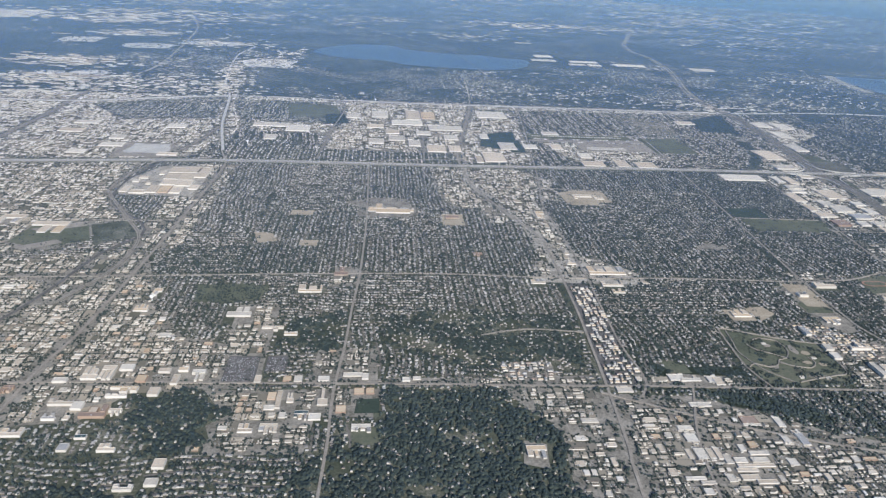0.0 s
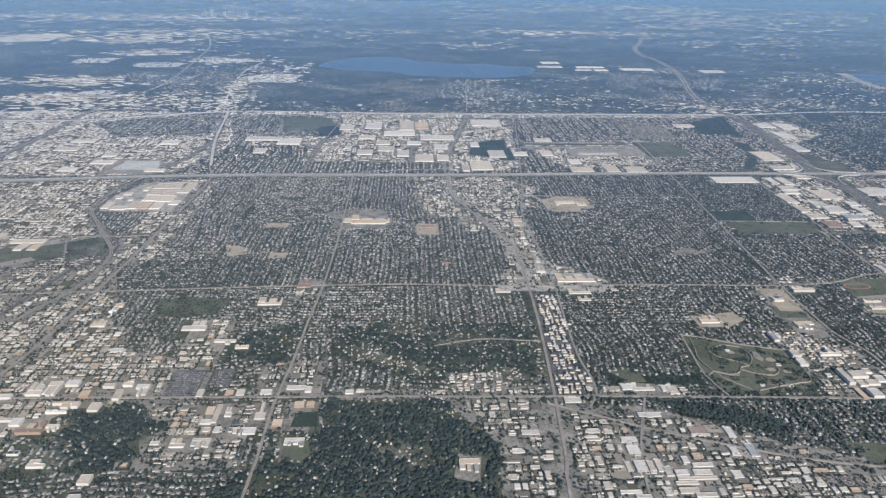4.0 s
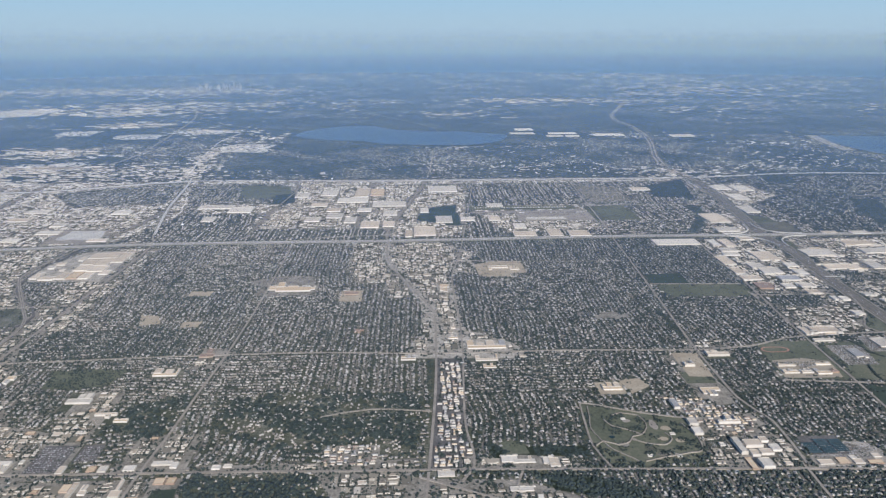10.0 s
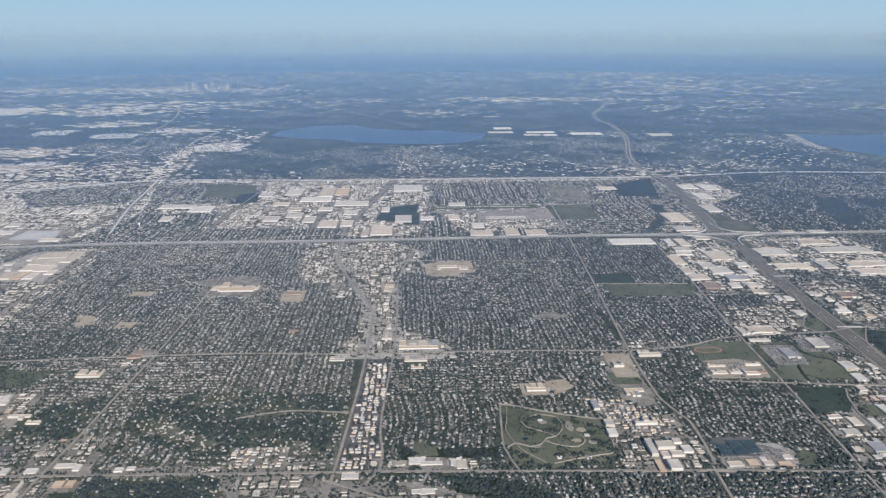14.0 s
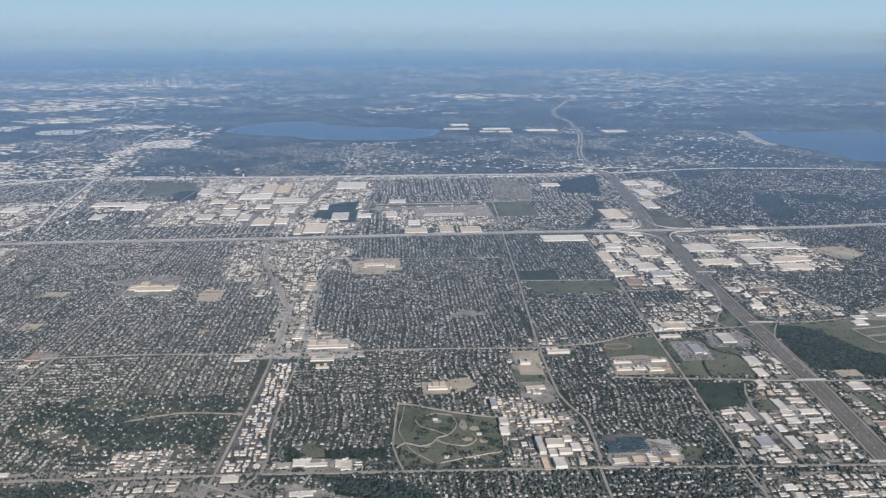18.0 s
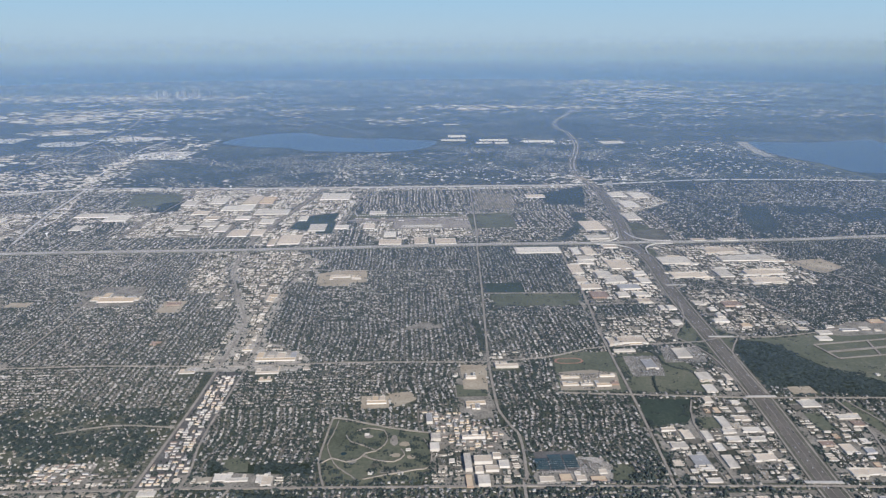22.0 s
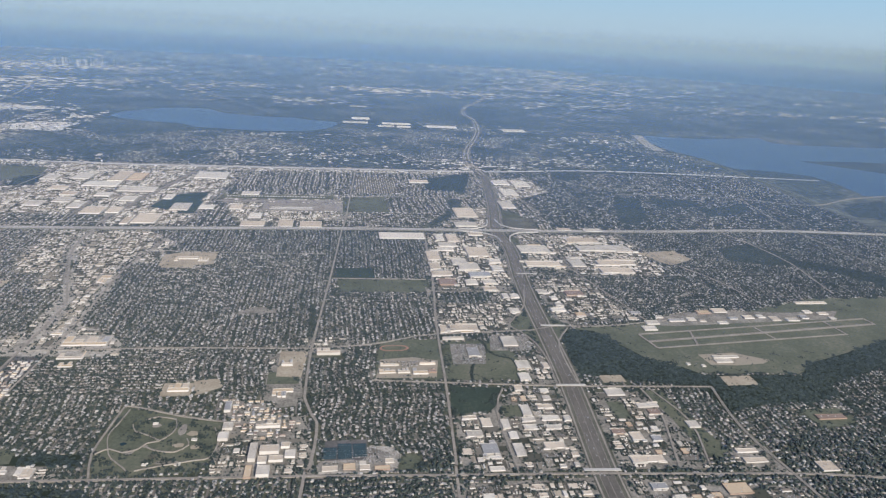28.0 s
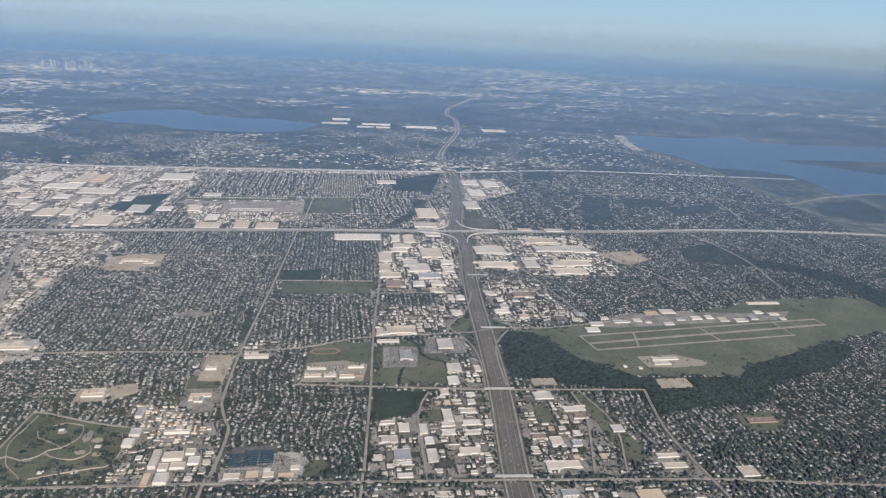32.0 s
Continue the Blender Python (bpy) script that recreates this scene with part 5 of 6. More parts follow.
# business districts: blocks of lots between streets, with low buildings, car parks and lawns
def lots_of(use, bw, bd, street, mat, name, label, names, cover, big, words, beside):
    px0, py0, px1, py1 = [], [], [], []
    ex_, ey_ = [], []
    bx, by, bwid, bdep = [], [], [], []
    cx_, cy_ = [], []
    todo = []
    y = CY
    while y < 400:
        d = bd * rng.uniform(2.2, 3.6)
        x = CX + rng.uniform(0, bw)
        while x < 520:
            w = bw * rng.uniform(2.0, 3.6)
            todo.append((x + street, y + street, x + w - street, y + d - street))
            x += w
        y += d
    while todo:
        x0, y0, x1, y1 = todo.pop()
        mx, my = np.array([x0, x1, x0, x1, (x0 + x1) / 2]), np.array([y0, y0, y1, y1, (y0 + y1) / 2])
        fits = in_sight(mx, my).all() and np.isin(use_at(mx, my), (use, BUILT)).all() and use_at(mx, my)[4] != BUILT
        w, d = x1 - x0, y1 - y0
        if not fits and (w < 5 or d < 5) and max(w, d) < 9:
            continue
        if not fits or w > bw * rng.uniform(0.7, 2.0) or d > bd * rng.uniform(0.7, 2.0):
            k = rng.uniform(0.35, 0.65)
            if w > d:
                todo += [(x0, y0, x0 + w * k - street / 2, y1), (x0 + w * k + street / 2, y0, x1, y1)]
            else:
                todo += [(x0, y0, x1, y0 + d * k - street / 2), (x0, y0 + d * k + street / 2, x1, y1)]
            continue
        if w < 1.2 or d < 1.2:
            continue
        px0.append(x0), py0.append(y0), px1.append(x1), py1.append(y1)
        kind = rng.uniform()
        for side in range(4):
            if rng.uniform() < (0.56 if y0 < 40 else 0.2):
                run = np.arange(0, w if side < 2 else d, 1.05)
                run = run[rng.uniform(0, 1, len(run)) < rng.uniform(0.3, 0.95)] + rng.uniform(-0.2, 0.2)
                ex_.append(x0 + run if side < 2 else np.full(len(run), (x0, x1)[side % 2]) + rng.uniform(-0.3, 0.3, len(run)))
                ey_.append(np.full(len(run), (y0, y1)[side % 2]) + rng.uniform(-0.3, 0.3, len(run)) if side < 2 else y0 + run)
        if kind < cover:
            grown = [((x0 + x1) / 2 + rng.uniform(-0.08, 0.08) * w, (y0 + y1) / 2 + rng.uniform(-0.1, 0.1) * d, w * rng.uniform(0.5, 0.82), d * rng.uniform(0.4, 0.75))] if kind < big * cover else []
            if not grown:
                nx, ny = (rng.integers(1, 4), rng.integers(1, 4))
                for i in range(nx):
                    for j in range(ny):
                        if rng.uniform() < 0.72:
                            grown.append((x0 + (i + rng.uniform(0.38, 0.62)) * w / nx, y0 + (j + rng.uniform(0.38, 0.62)) * d / ny, w / nx * rng.uniform(0.35, 0.85), d / ny * rng.uniform(0.3, 0.75)))
            for gx_, gy_, gw, gd in grown:
                sx, sy = np.array([gx_ - gw / 2, gx_ + gw / 2] * 2), np.array([gy_ - gd / 2] * 2 + [gy_ + gd / 2] * 2)
                if (use_at(sx, sy) == use).all():
                    bx.append(gx_), by.append(gy_), bwid.append(gw), bdep.append(gd)
                    for _ in range(int(gw * gd / 9) + (rng.uniform() < 0.4)):
                        wx_, wy_ = gx_ + rng.choice((-1, 1)) * gw * rng.uniform(0.4, 0.62), gy_ + rng.uniform(-0.5, 0.5) * gd
                        bx.append(wx_), by.append(wy_), bwid.append(gw * rng.uniform(0.15, 0.4)), bdep.append(gd * rng.uniform(0.2, 0.5))
        if y0 < -260 and (kind >= cover or rng.uniform() < 0.35):
            for row in np.arange(y0 + 0.5, y1 - 0.3 if kind >= cover else y0 + 1.6, 1.0):
                c = np.arange(x0 + 0.4, x1 - 0.3, 0.32)
                c = c[rng.uniform(0, 1, len(c)) < 0.3]
                cx_.append(c), cy_.append(np.full(len(c), row))
    ex_, ey_ = np.concatenate(ex_), np.concatenate(ey_)
    ok = np.isin(use_at(ex_, ey_), (use,))
    ex_, ey_ = ex_[ok], ey_[ok]
    crowns("roadside_trees", ex_, ey_, rng.uniform(0.45, 0.95, len(ex_)), rng.uniform(0.5, 1.0, len(ex_)), "rows of dark green trees along lots and kerbs", low=True)
    n = len(px0)
    q = np.array([px0, py0, px1, py1])
    v = np.stack((np.stack((q[0], q[1]), 1), np.stack((q[2], q[1]), 1), np.stack((q[2], q[3]), 1), np.stack((q[0], q[3]), 1)), 1)
    v = np.concatenate((v, np.full((n, 4, 1), ZTOP[0] + 0.03)), 2)
    south = ((q[0] > -80) & (q[1] < -60) & (rng.uniform(0, 1, n) < 0.65)) | ((q[1] > 40) & (rng.uniform(0, 1, n) < 0.15))
    north = (q[0] < -535) & (q[1] < 40)
    for some, stuff in ((south, "green_mix"), (north, "lot_pale"), (~south & ~north, mat)):
        k = int(some.sum())
        tagged(part(name + "_lots", mesh_from(name + "_lots", v[some], np.arange(4 * k), [4] * k, (stuff,))), label, "lots", kind="stuff")
    bx, by, bwid, bdep = (np.array(q) for q in (bx, by, bwid, bdep))
    near = (by < -250) & (bwid > 2.2) & (bdep > 2.0)
    near &= bwid * bdep > np.sort((bwid * bdep)[near])[-min(170, near.sum())]
    for gx_, gy_, gw, gd in zip(bx[near], by[near], bwid[near], bdep[near]):
        hall(name + "_building", gx_, gy_, gw / 0.9, gd / 0.84, spread.uniform(0.55, 0.95), spread.choice("wwccctt"), words, beside, detail=gw * gd > 14)
    bx, by, bwid, bdep = bx[~near], by[~near], bwid[~near], bdep[~near]
    n = len(bx)
    blocks(name + "_buildings", bx, by, bwid, bdep, rng.uniform(0.45, 1.0, n), ("roof_mixed", "wall_pale"), names, "buildings")
    if cx_:
        cx_, cy_ = np.concatenate(cx_), np.concatenate(cy_)
        blocks("parked_cars", cx_, cy_, 0.2, 0.46, 0.16, ("paint_car", "paint_car"), "rows of parked cars on open car parks", "cars", z0=ZTOP[0] + 0.02)


lots_of(COM, 6.0, 5.2, 0.4, "lot_mix", "commercial", "car parks, yards and lawns of business blocks", "low commercial buildings with pale flat roofs", 0.8, 0.4, "commercial building", "its car park")
lots_of(IND, 7.0, 5.4, 0.4, "lot_mix", "industrial", "paved yards and grass between warehouses", "industrial sheds with white, cream and grey flat roofs", 0.8, 0.6, "workshop", "a paved yard")
# apartment blocks in rows: long low buildings with shallow pale roofs
def apartment_block(x, y, w, d, colour, words):
    block = new("apartment_block")
    block.matrix_basis = pose(x, y, 0)
    tagged(block, f"long low apartment block with a {words} roof among car parks", "apartments", group="apartment blocks along the avenue")
    h = 0.75
    part("facade", box_mesh("facade", w, d, h, "wall_pale"), block)
    e, (a, b) = 0.1, (w / 2 + 0.1, d / 2 + 0.1)
    r = (a - b, 0.0) if w > d else (0.0, b - a)
    v = [(-a, -b, h), (a, -b, h), (a, b, h), (-a, b, h), (-r[0], -r[1], h + 0.3), (r[0], r[1], h + 0.3)]
    f = [(0, 1, 5, 4), (1, 2, 5), (2, 3, 4, 5), (3, 0, 4)] if w > d else [(0, 1, 4), (1, 2, 5, 4), (2, 3, 5), (3, 0, 4, 5)]
    part("roof", mesh_from("roof", v, np.concatenate([np.array(q) for q in f]), [len(q) for q in f], (colour,)), block)


for i, j, ax, ay in [(i, j, x0 + 3.7 * j, y0 + 2.8 * i) for x0, y0, nx, ny in ((-346, -385, 8, 45), (-406, -379, 8, 7), (-198, -356, 13, 15)) for i in range(ny) for j in range(nx)]:
    lx, ly = ax + spread.uniform(-0.5, 0.5), ay + spread.uniform(-0.4, 0.4)
    if use_at(np.array([lx]), np.array([ly]))[0] != APT or spread.random() < 0.2:
        continue
    long, short = spread.uniform(2.2, 3.3), spread.uniform(1.0, 1.35)
    w, d = (long, short) if (i // 2 + j) % 3 else (short, min(long, 2.4))
    apartment_block(lx, ly, w, d, *spread.choice((("roof_grey", "grey"), ("roof_brown", "brown"), ("roof_tan", "tan")) if ax > -210 else (("roof_white", "white"), ("roof_grey", "grey"), ("roof_grey", "grey"), ("roof_tan", "tan"), ("roof_brown", "brown"))))

# a park of mobile homes in dense rows
mx, my = np.meshgrid(np.arange(-108, -51, 3.4), np.arange(230, 329, 4.2))
mx, my = mx.ravel() + rng.uniform(-0.4, 0.4, mx.size), my.ravel() + rng.uniform(-0.4, 0.4, mx.size)
keep = rng.uniform(0, 1, len(mx)) < 0.88
blocks("mobile_homes", mx[keep], my[keep], 1.2, rng.uniform(2.2, 3.4, keep.sum()), 0.5, ("roof_mixed", "wall_pale"), "dense rows of pale mobile homes", "houses", hip=True)

for x, y, w, d, r in ((-135, -388, 9, 5, "c"), (-125, -387, 7, 6, "t"), (-117, -388, 6, 5, "c"), (-108, -389, 9, 4, "t"), (-118, -384, 4, 3, "w"), (-104, -383, 5, 4, "c")):
    hall("store", x, y, w, d, 0.6, r, "corner shop", "a busy car park", detail=False)

# solar canopies over a car park, and cars in rows on the large dark lots
PANEL = box_mesh("panel", 7.2, 1.3, 0.06, "roof_blue", 0.42)
POST = box_mesh("post", 0.12, 0.12, 0.42, "metal_unit")
for i in range(3):
    for j in range((6, 8, 7)[i]):
        canopy = new("solar_canopy")
        canopy.matrix_basis = pose(-135.4 + i * 8.1, (-379.4, -379.6, -378.2)[i] + j * 1.75, ZTOP[0])
        tagged(canopy, "long dark blue solar canopy over parking bays", "canopy", group="solar canopies")
        part("panel", PANEL, canopy)
        for x in (-3.0, -1.0, 1.0, 3.0):
            part("post", POST, canopy, m=pose(x, 0, 0))
for x0, y0, x1, y1 in ((-565, -379, -549, -355), (-543, -369, -533, -355), (-105, -291, -70, -270), (-139, -391, -98, -369), (-53, -276, -25, -244), (-23, -257, 11, -230)):
    lx, ly = np.meshgrid(np.arange(x0, x1, 0.34), np.concatenate([(q, q + 0.55) for q in np.arange(y0, y1 - 0.6, 2.0)]))
    lx, ly = lx.ravel(), ly.ravel()
    keep = (rng.uniform(0, 1, len(lx)) < 0.36) & (use_at(lx, ly) == PAVED)
    blocks("parked_cars", lx[keep], ly[keep], 0.2, 0.46, 0.16, ("paint_car", "paint_car"), "rows of parked cars on a dark lot", "cars", z0=ZTOP[0] + 0.02)

# scattered trees on fields, school grounds and bare plots
x, y = rng.uniform(-800, 330, 260000), rng.uniform(-470, 40, 260000)
keep = np.isin(use_at(x, y), (PAVED, FIELD)) & in_sight(x, y) & ~((x > 92) & (y > -266) & (y < -190)) & (np.sin(x * 0.43 + 1.1 * np.sin(y * 0.3)) + np.sin(y * 0.51 + x * 0.17) + rng.normal(0, 0.35, len(x)) > 1.15)
keep &= rng.uniform(0, 1, len(x)) < 0.55
crowns("field_trees", x[keep], y[keep], rng.uniform(0.35, 0.75, keep.sum()), rng.uniform(0.5, 0.95, keep.sum()), "loose clumps of green trees on open ground")

# trees on the islands of large car parks
for x0, y0, x1, y1 in ((-49, -275, -24, -243), (-20, -257, 14, -231), (-138, -390, -106, -383), (-105, -291, -70, -270), (-510, -112, -450, -76), (-194, -390, -180, -360)):
    lx, ly = np.meshgrid(np.arange(x0, x1, 2.3), np.arange(y0, y1, 3.2))
    lx, ly = lx.ravel() + rng.uniform(-0.2, 0.2, lx.size), ly.ravel() + rng.uniform(-0.2, 0.2, lx.size)
    keep = (rng.uniform(0, 1, len(lx)) < 0.8) & np.isin(use_at(lx, ly), (PAVED, COM))
    crowns("car_park_trees", lx[keep], ly[keep], rng.uniform(0.35, 0.6, keep.sum()), rng.uniform(0.5, 0.8, keep.sum()), "small dark trees on car park islands")

# a wooded creek through the office park, and a hedge of trees across the field
for bends in ([(-34, -230), (-26, -243), (-25, -256), (-19, -265), (-11, -269), (-9, -277)], [(-39, -276), (-42, -287), (-44, -300)]):
    line = smooth_line(bends, 0.6)
    cx0, cy0 = (np.repeat(line[:, k], 3) + rng.uniform(-0.6, 0.6, 3 * len(line)) for k in (0, 1))
    crowns("creek_trees", cx0, cy0, rng.uniform(0.5, 0.9, len(cx0)), rng.uniform(0.6, 1.1, len(cx0)), "dark green trees lining a winding creek")

# ---- the park: paths, ponds, pavilions and ball fields ----
PATHS = ([(-250, -324), (-252, -339), (-254, -350), (-250, -364), (-246, -372), (-238, -380), (-234, -386)], [(-256, -368), (-250, -363), (-242, -367), (-235, -364), (-232, -359), (-226, -357), (-221, -350), (-220, -343), (-222, -336)], [(-232, -383), (-221, -380), (-204, -376), (-197, -374), (-195, -360), (-199, -346)], [(-244, -340), (-241, -347), (-234, -351), (-226, -357)], [(-212, -356), (-210, -362), (-216, -368), (-226, -366), (-232, -362)], [(-238, -336), (-232, -333), (-222, -336)])
for bends in PATHS:
    road("park_path", bends, 0.55, "narrow pale path winding through park lawns", "street", step=4.0, margin=0.1)
for x, y, w, d, mat, name, label in ((-231, -342, 5, 4, 'street', 'forecourt', 'pale paved forecourt ringed by trees'), (-216, -347, 4.5, 11, 'street', 'car_park', 'pale car park in the park'), (-210, -351, 6, 5, 'bare_soil', 'ball_field', 'bare tan ball field'), (-215, -362, 6, 4, 'bare_soil', 'ball_field', 'bare tan ball field'), (-206, -364, 6, 4, 'bare_soil', 'ball_field', 'bare tan ball field'), (-244, -359, 3.4, 3, 'pool_water', 'tennis_court', 'blue-green tennis court'), (-239, -367, 5.5, 4.5, 'lot', 'play_ground', 'pale play ground by a path'), (-232, -362, 2.6, 2.6, 'street', 'plaza', 'round pale plaza where paths meet'), (-218, -377, 12, 3, 'lot', 'car_park', 'long pale car park strip'), (-226, -371, 5, 4, 'verge', 'lawn', 'brown mown lawn inside a path loop')):
    a = np.linspace(0, 2 * math.pi, 17)[:-1]
    ZTOP[0] += 0.0015
    pts = [(x + w / 2 * math.cos(q) * (1 + 0.15 * math.sin(3 * q + x)), y + d / 2 * math.sin(q)) for q in a]
    tagged(part(name, polygon(name, pts, ZTOP[0] + 0.05, mat)), label, name.replace("_", " "), kind="structure")
tx, ty = [], []
for cx0, cy0 in ((-241, -343), (-238, -337), (-226, -350), (-230, -352), (-223, -341), (-212, -342), (-205, -354), (-225, -369), (-227, -376), (-216, -375), (-209, -383), (-200, -381), (-200, -366), (-204, -362), (-196, -350), (-215, -384), (-223, -386), (-244, -382), (-233, -336), (-237, -350), (-204, -346), (-236, -386), (-248, -376), (-208, -372), (-196, -372)):
    tx.append(rng.normal(cx0, 1.7, 20)), ty.append(rng.normal(cy0, 1.3, 20))
tx, ty = np.concatenate(tx), np.concatenate(ty)
crowns("park_trees", tx, ty, rng.uniform(0.5, 0.95, len(tx)), rng.uniform(0.7, 1.1, len(tx)), "groups of dark green trees round ponds and paths")
for x, y in ((-232, -340), (-208, -357), (-212, -379), (-228, -378)):
    hall("park_pavilion", x, y, 3.2, 2.4, 0.5, "w", "pavilion", "a park lawn", detail=False)

# ---- airport ----
def strip(name, a, b, width, mat, label, z=0.5):
    v, f = ribbon(np.array([a, b], dtype=float), width, z, 0.1)
    tagged(part(name, mesh_from(name, v, np.concatenate([np.array(q) for q in f]), [4] * len(f), (mat,))), label, name, kind="structure")


strip("runway", (103, -246), (317, -219), 2.9, "street", "long pale concrete airport runway", 0.62)
strip("taxiway", (100, -233), (315, -208), 1.9, "street", "pale concrete taxiway beside the runway", 0.6)
strip("taxiway", (105, -257), (277, -238), 1.9, "street", "pale concrete taxiway along the airfield", 0.61)
for a, b in [[(100, -233), (105, -257)], [(145, -228), (139, -253)], [(204, -223), (209, -245)], [(273, -213), (276, -238)], [(315, -208), (317, -219)]]:
    strip("taxiway", a, b, 1.6, "street", "short pale connecting taxiway", 0.58)

# traffic on the wide highway
mx, my = [], []
for off in (-3.4, -2.4, -1.3, 1.3, 2.4, 3.4):
    for k in range(0, len(I20) - 1):
        if rng.uniform() < 0.85 and I20[k][1] < 300:
            t = rng.uniform()
            p = I20[k] * (1 - t) + I20[k + 1] * t
            mx.append(p[0] + off), my.append(p[1])
blocks("highway_traffic", np.array(mx), np.array(my), 0.24, rng.uniform(0.46, 1.3, len(mx)), 0.22, ("paint_car", "paint_car"), "scattered cars and trucks on the highway lanes", "cars", z0=0.38)

# hangars along the apron
for x, y, w, d, r in ((144, -207, 15, 5, "g"), (158, -205, 8, 6, "w"), (176, -191, 13, 8, "t"), (182, -213, 9, 5, "w"), (196, -204, 8, 5, "g"), (211, -202, 10, 7, "c"), (223, -201, 7, 7, "w"), (233, -206, 9, 9, "c"), (248, -208, 12, 7, "w"), (262, -203, 7, 8, "g"), (273, -192, 8, 6, "w"), (285, -196, 10, 5, "c"), (287, -206, 6, 5, "w"), (115, -191, 10, 7, "g"), (121, -211, 12, 8, "w"), (108, -203, 9, 6, "c"), (166, -209, 6, 4, "c"), (132, -200, 7, 5, "w")):
    hall("hangar", x, y, w, d, 0.8, r, "hangar", "the airport apron")
for x, y, w, d in ((126, -286, 3, 3), (116, -283, 3, 3)):
    hall("hangar", x, y, w, d, 0.8, "w", "hangar", "the airfield grass", detail=False)

# the school's running track
oval = [(-92 + 6.5 * math.cos(a) + (4 if math.cos(a) > 0 else -4), -250 + 4.6 * math.sin(a)) for a in np.linspace(0, 2 * math.pi, 41)[:-1]]
track = part("running_track", polygon("running_track", oval, ZTOP[0] + 0.06, "track_red"))
tagged(track, "red oval running track around a green field", "track", kind="structure")
part("infield", polygon("infield", [(-92 + (x + 92) * 0.84, -250 + (y + 250) * 0.74) for x, y in oval], ZTOP[0] + 0.07, "grass"), track, "green infield")


def water_tower(x, y):
    """A round tank on a flared column."""
    tower = new("water_tower")
    tower.matrix_basis = pose(x, y, 0)
    tagged(tower, "white round water tower standing among warehouses", "water tower")
    for name, rings in (("column", ((1.0, 0), (0.5, 0.8), (0.5, 3.2), (0.9, 3.5))), ("tank", ((0.9, 3.4), (2.3, 4.0), (2.5, 4.6), (2.2, 5.2), (1.2, 5.6), (0.1, 5.75)))):
        a = np.linspace(0, 2 * math.pi, 21)[:-1]
        v = [(0.62 * r * math.cos(q), 0.62 * r * math.sin(q), 0.75 * z) for r, z in rings for q in a]
        f = [(k * 20 + i, k * 20 + (i + 1) % 20, (k + 1) * 20 + (i + 1) % 20, (k + 1) * 20 + i) for k in range(len(rings) - 1) for i in range(20)]
        part(name, mesh_from(name, v, np.array(f).ravel(), [4] * len(f), ("paint_white",), smooth=True), tower)


for x, y in ((-640, 118), (-490, 396), (-630, -286)):
    water_tower(x, y)

# rows of parked aircraft sheds and trailers on the old airfield
x = np.concatenate((np.arange(-275, -150, 3.6), np.arange(-215, -163, 2.6), np.arange(-213, -165, 2.6)))
y = np.concatenate((np.full(35, 198.0), np.full(20, 136.0), np.full(19, 143.0)))
blocks("parked_trailers", x, y, rng.uniform(1.4, 2.6, len(x)), rng.uniform(2.5, 4.5, len(x)), 0.5, ("roof_white", "wall_pale"), "row of white trailers parked on pale concrete", "trailers")

# ---- far country ----
LAKES = ([(-650, 750), (-130, 750), (-130, 960), (-400, 1060), (-480, 1120), (-650, 1100)], [(560, 200), (1250, 230), (1420, 920), (560, 920)])
def far_cluster(cx, cy, sx, sy, count, size, label, h=(0.4, 0.9)):
    count = int(count * (1.1 if cy > 1500 else 1.7))
    x, y = rng.normal(cx, sx, count), rng.normal(cy, sy * (1.2 if cy > 1500 else 0.8), count)
    ok = ~inside(LAKES[0], x, y) & ~inside(LAKES[1], x, y)
    x, y, count = x[ok], y[ok], int(ok.sum())
    blocks("far_buildings", x, y, rng.uniform(*size, count) * 0.95, rng.uniform(*size, count) * 0.4, rng.uniform(*h, count), ("roof_mixed", "wall_pale"), label, "buildings")


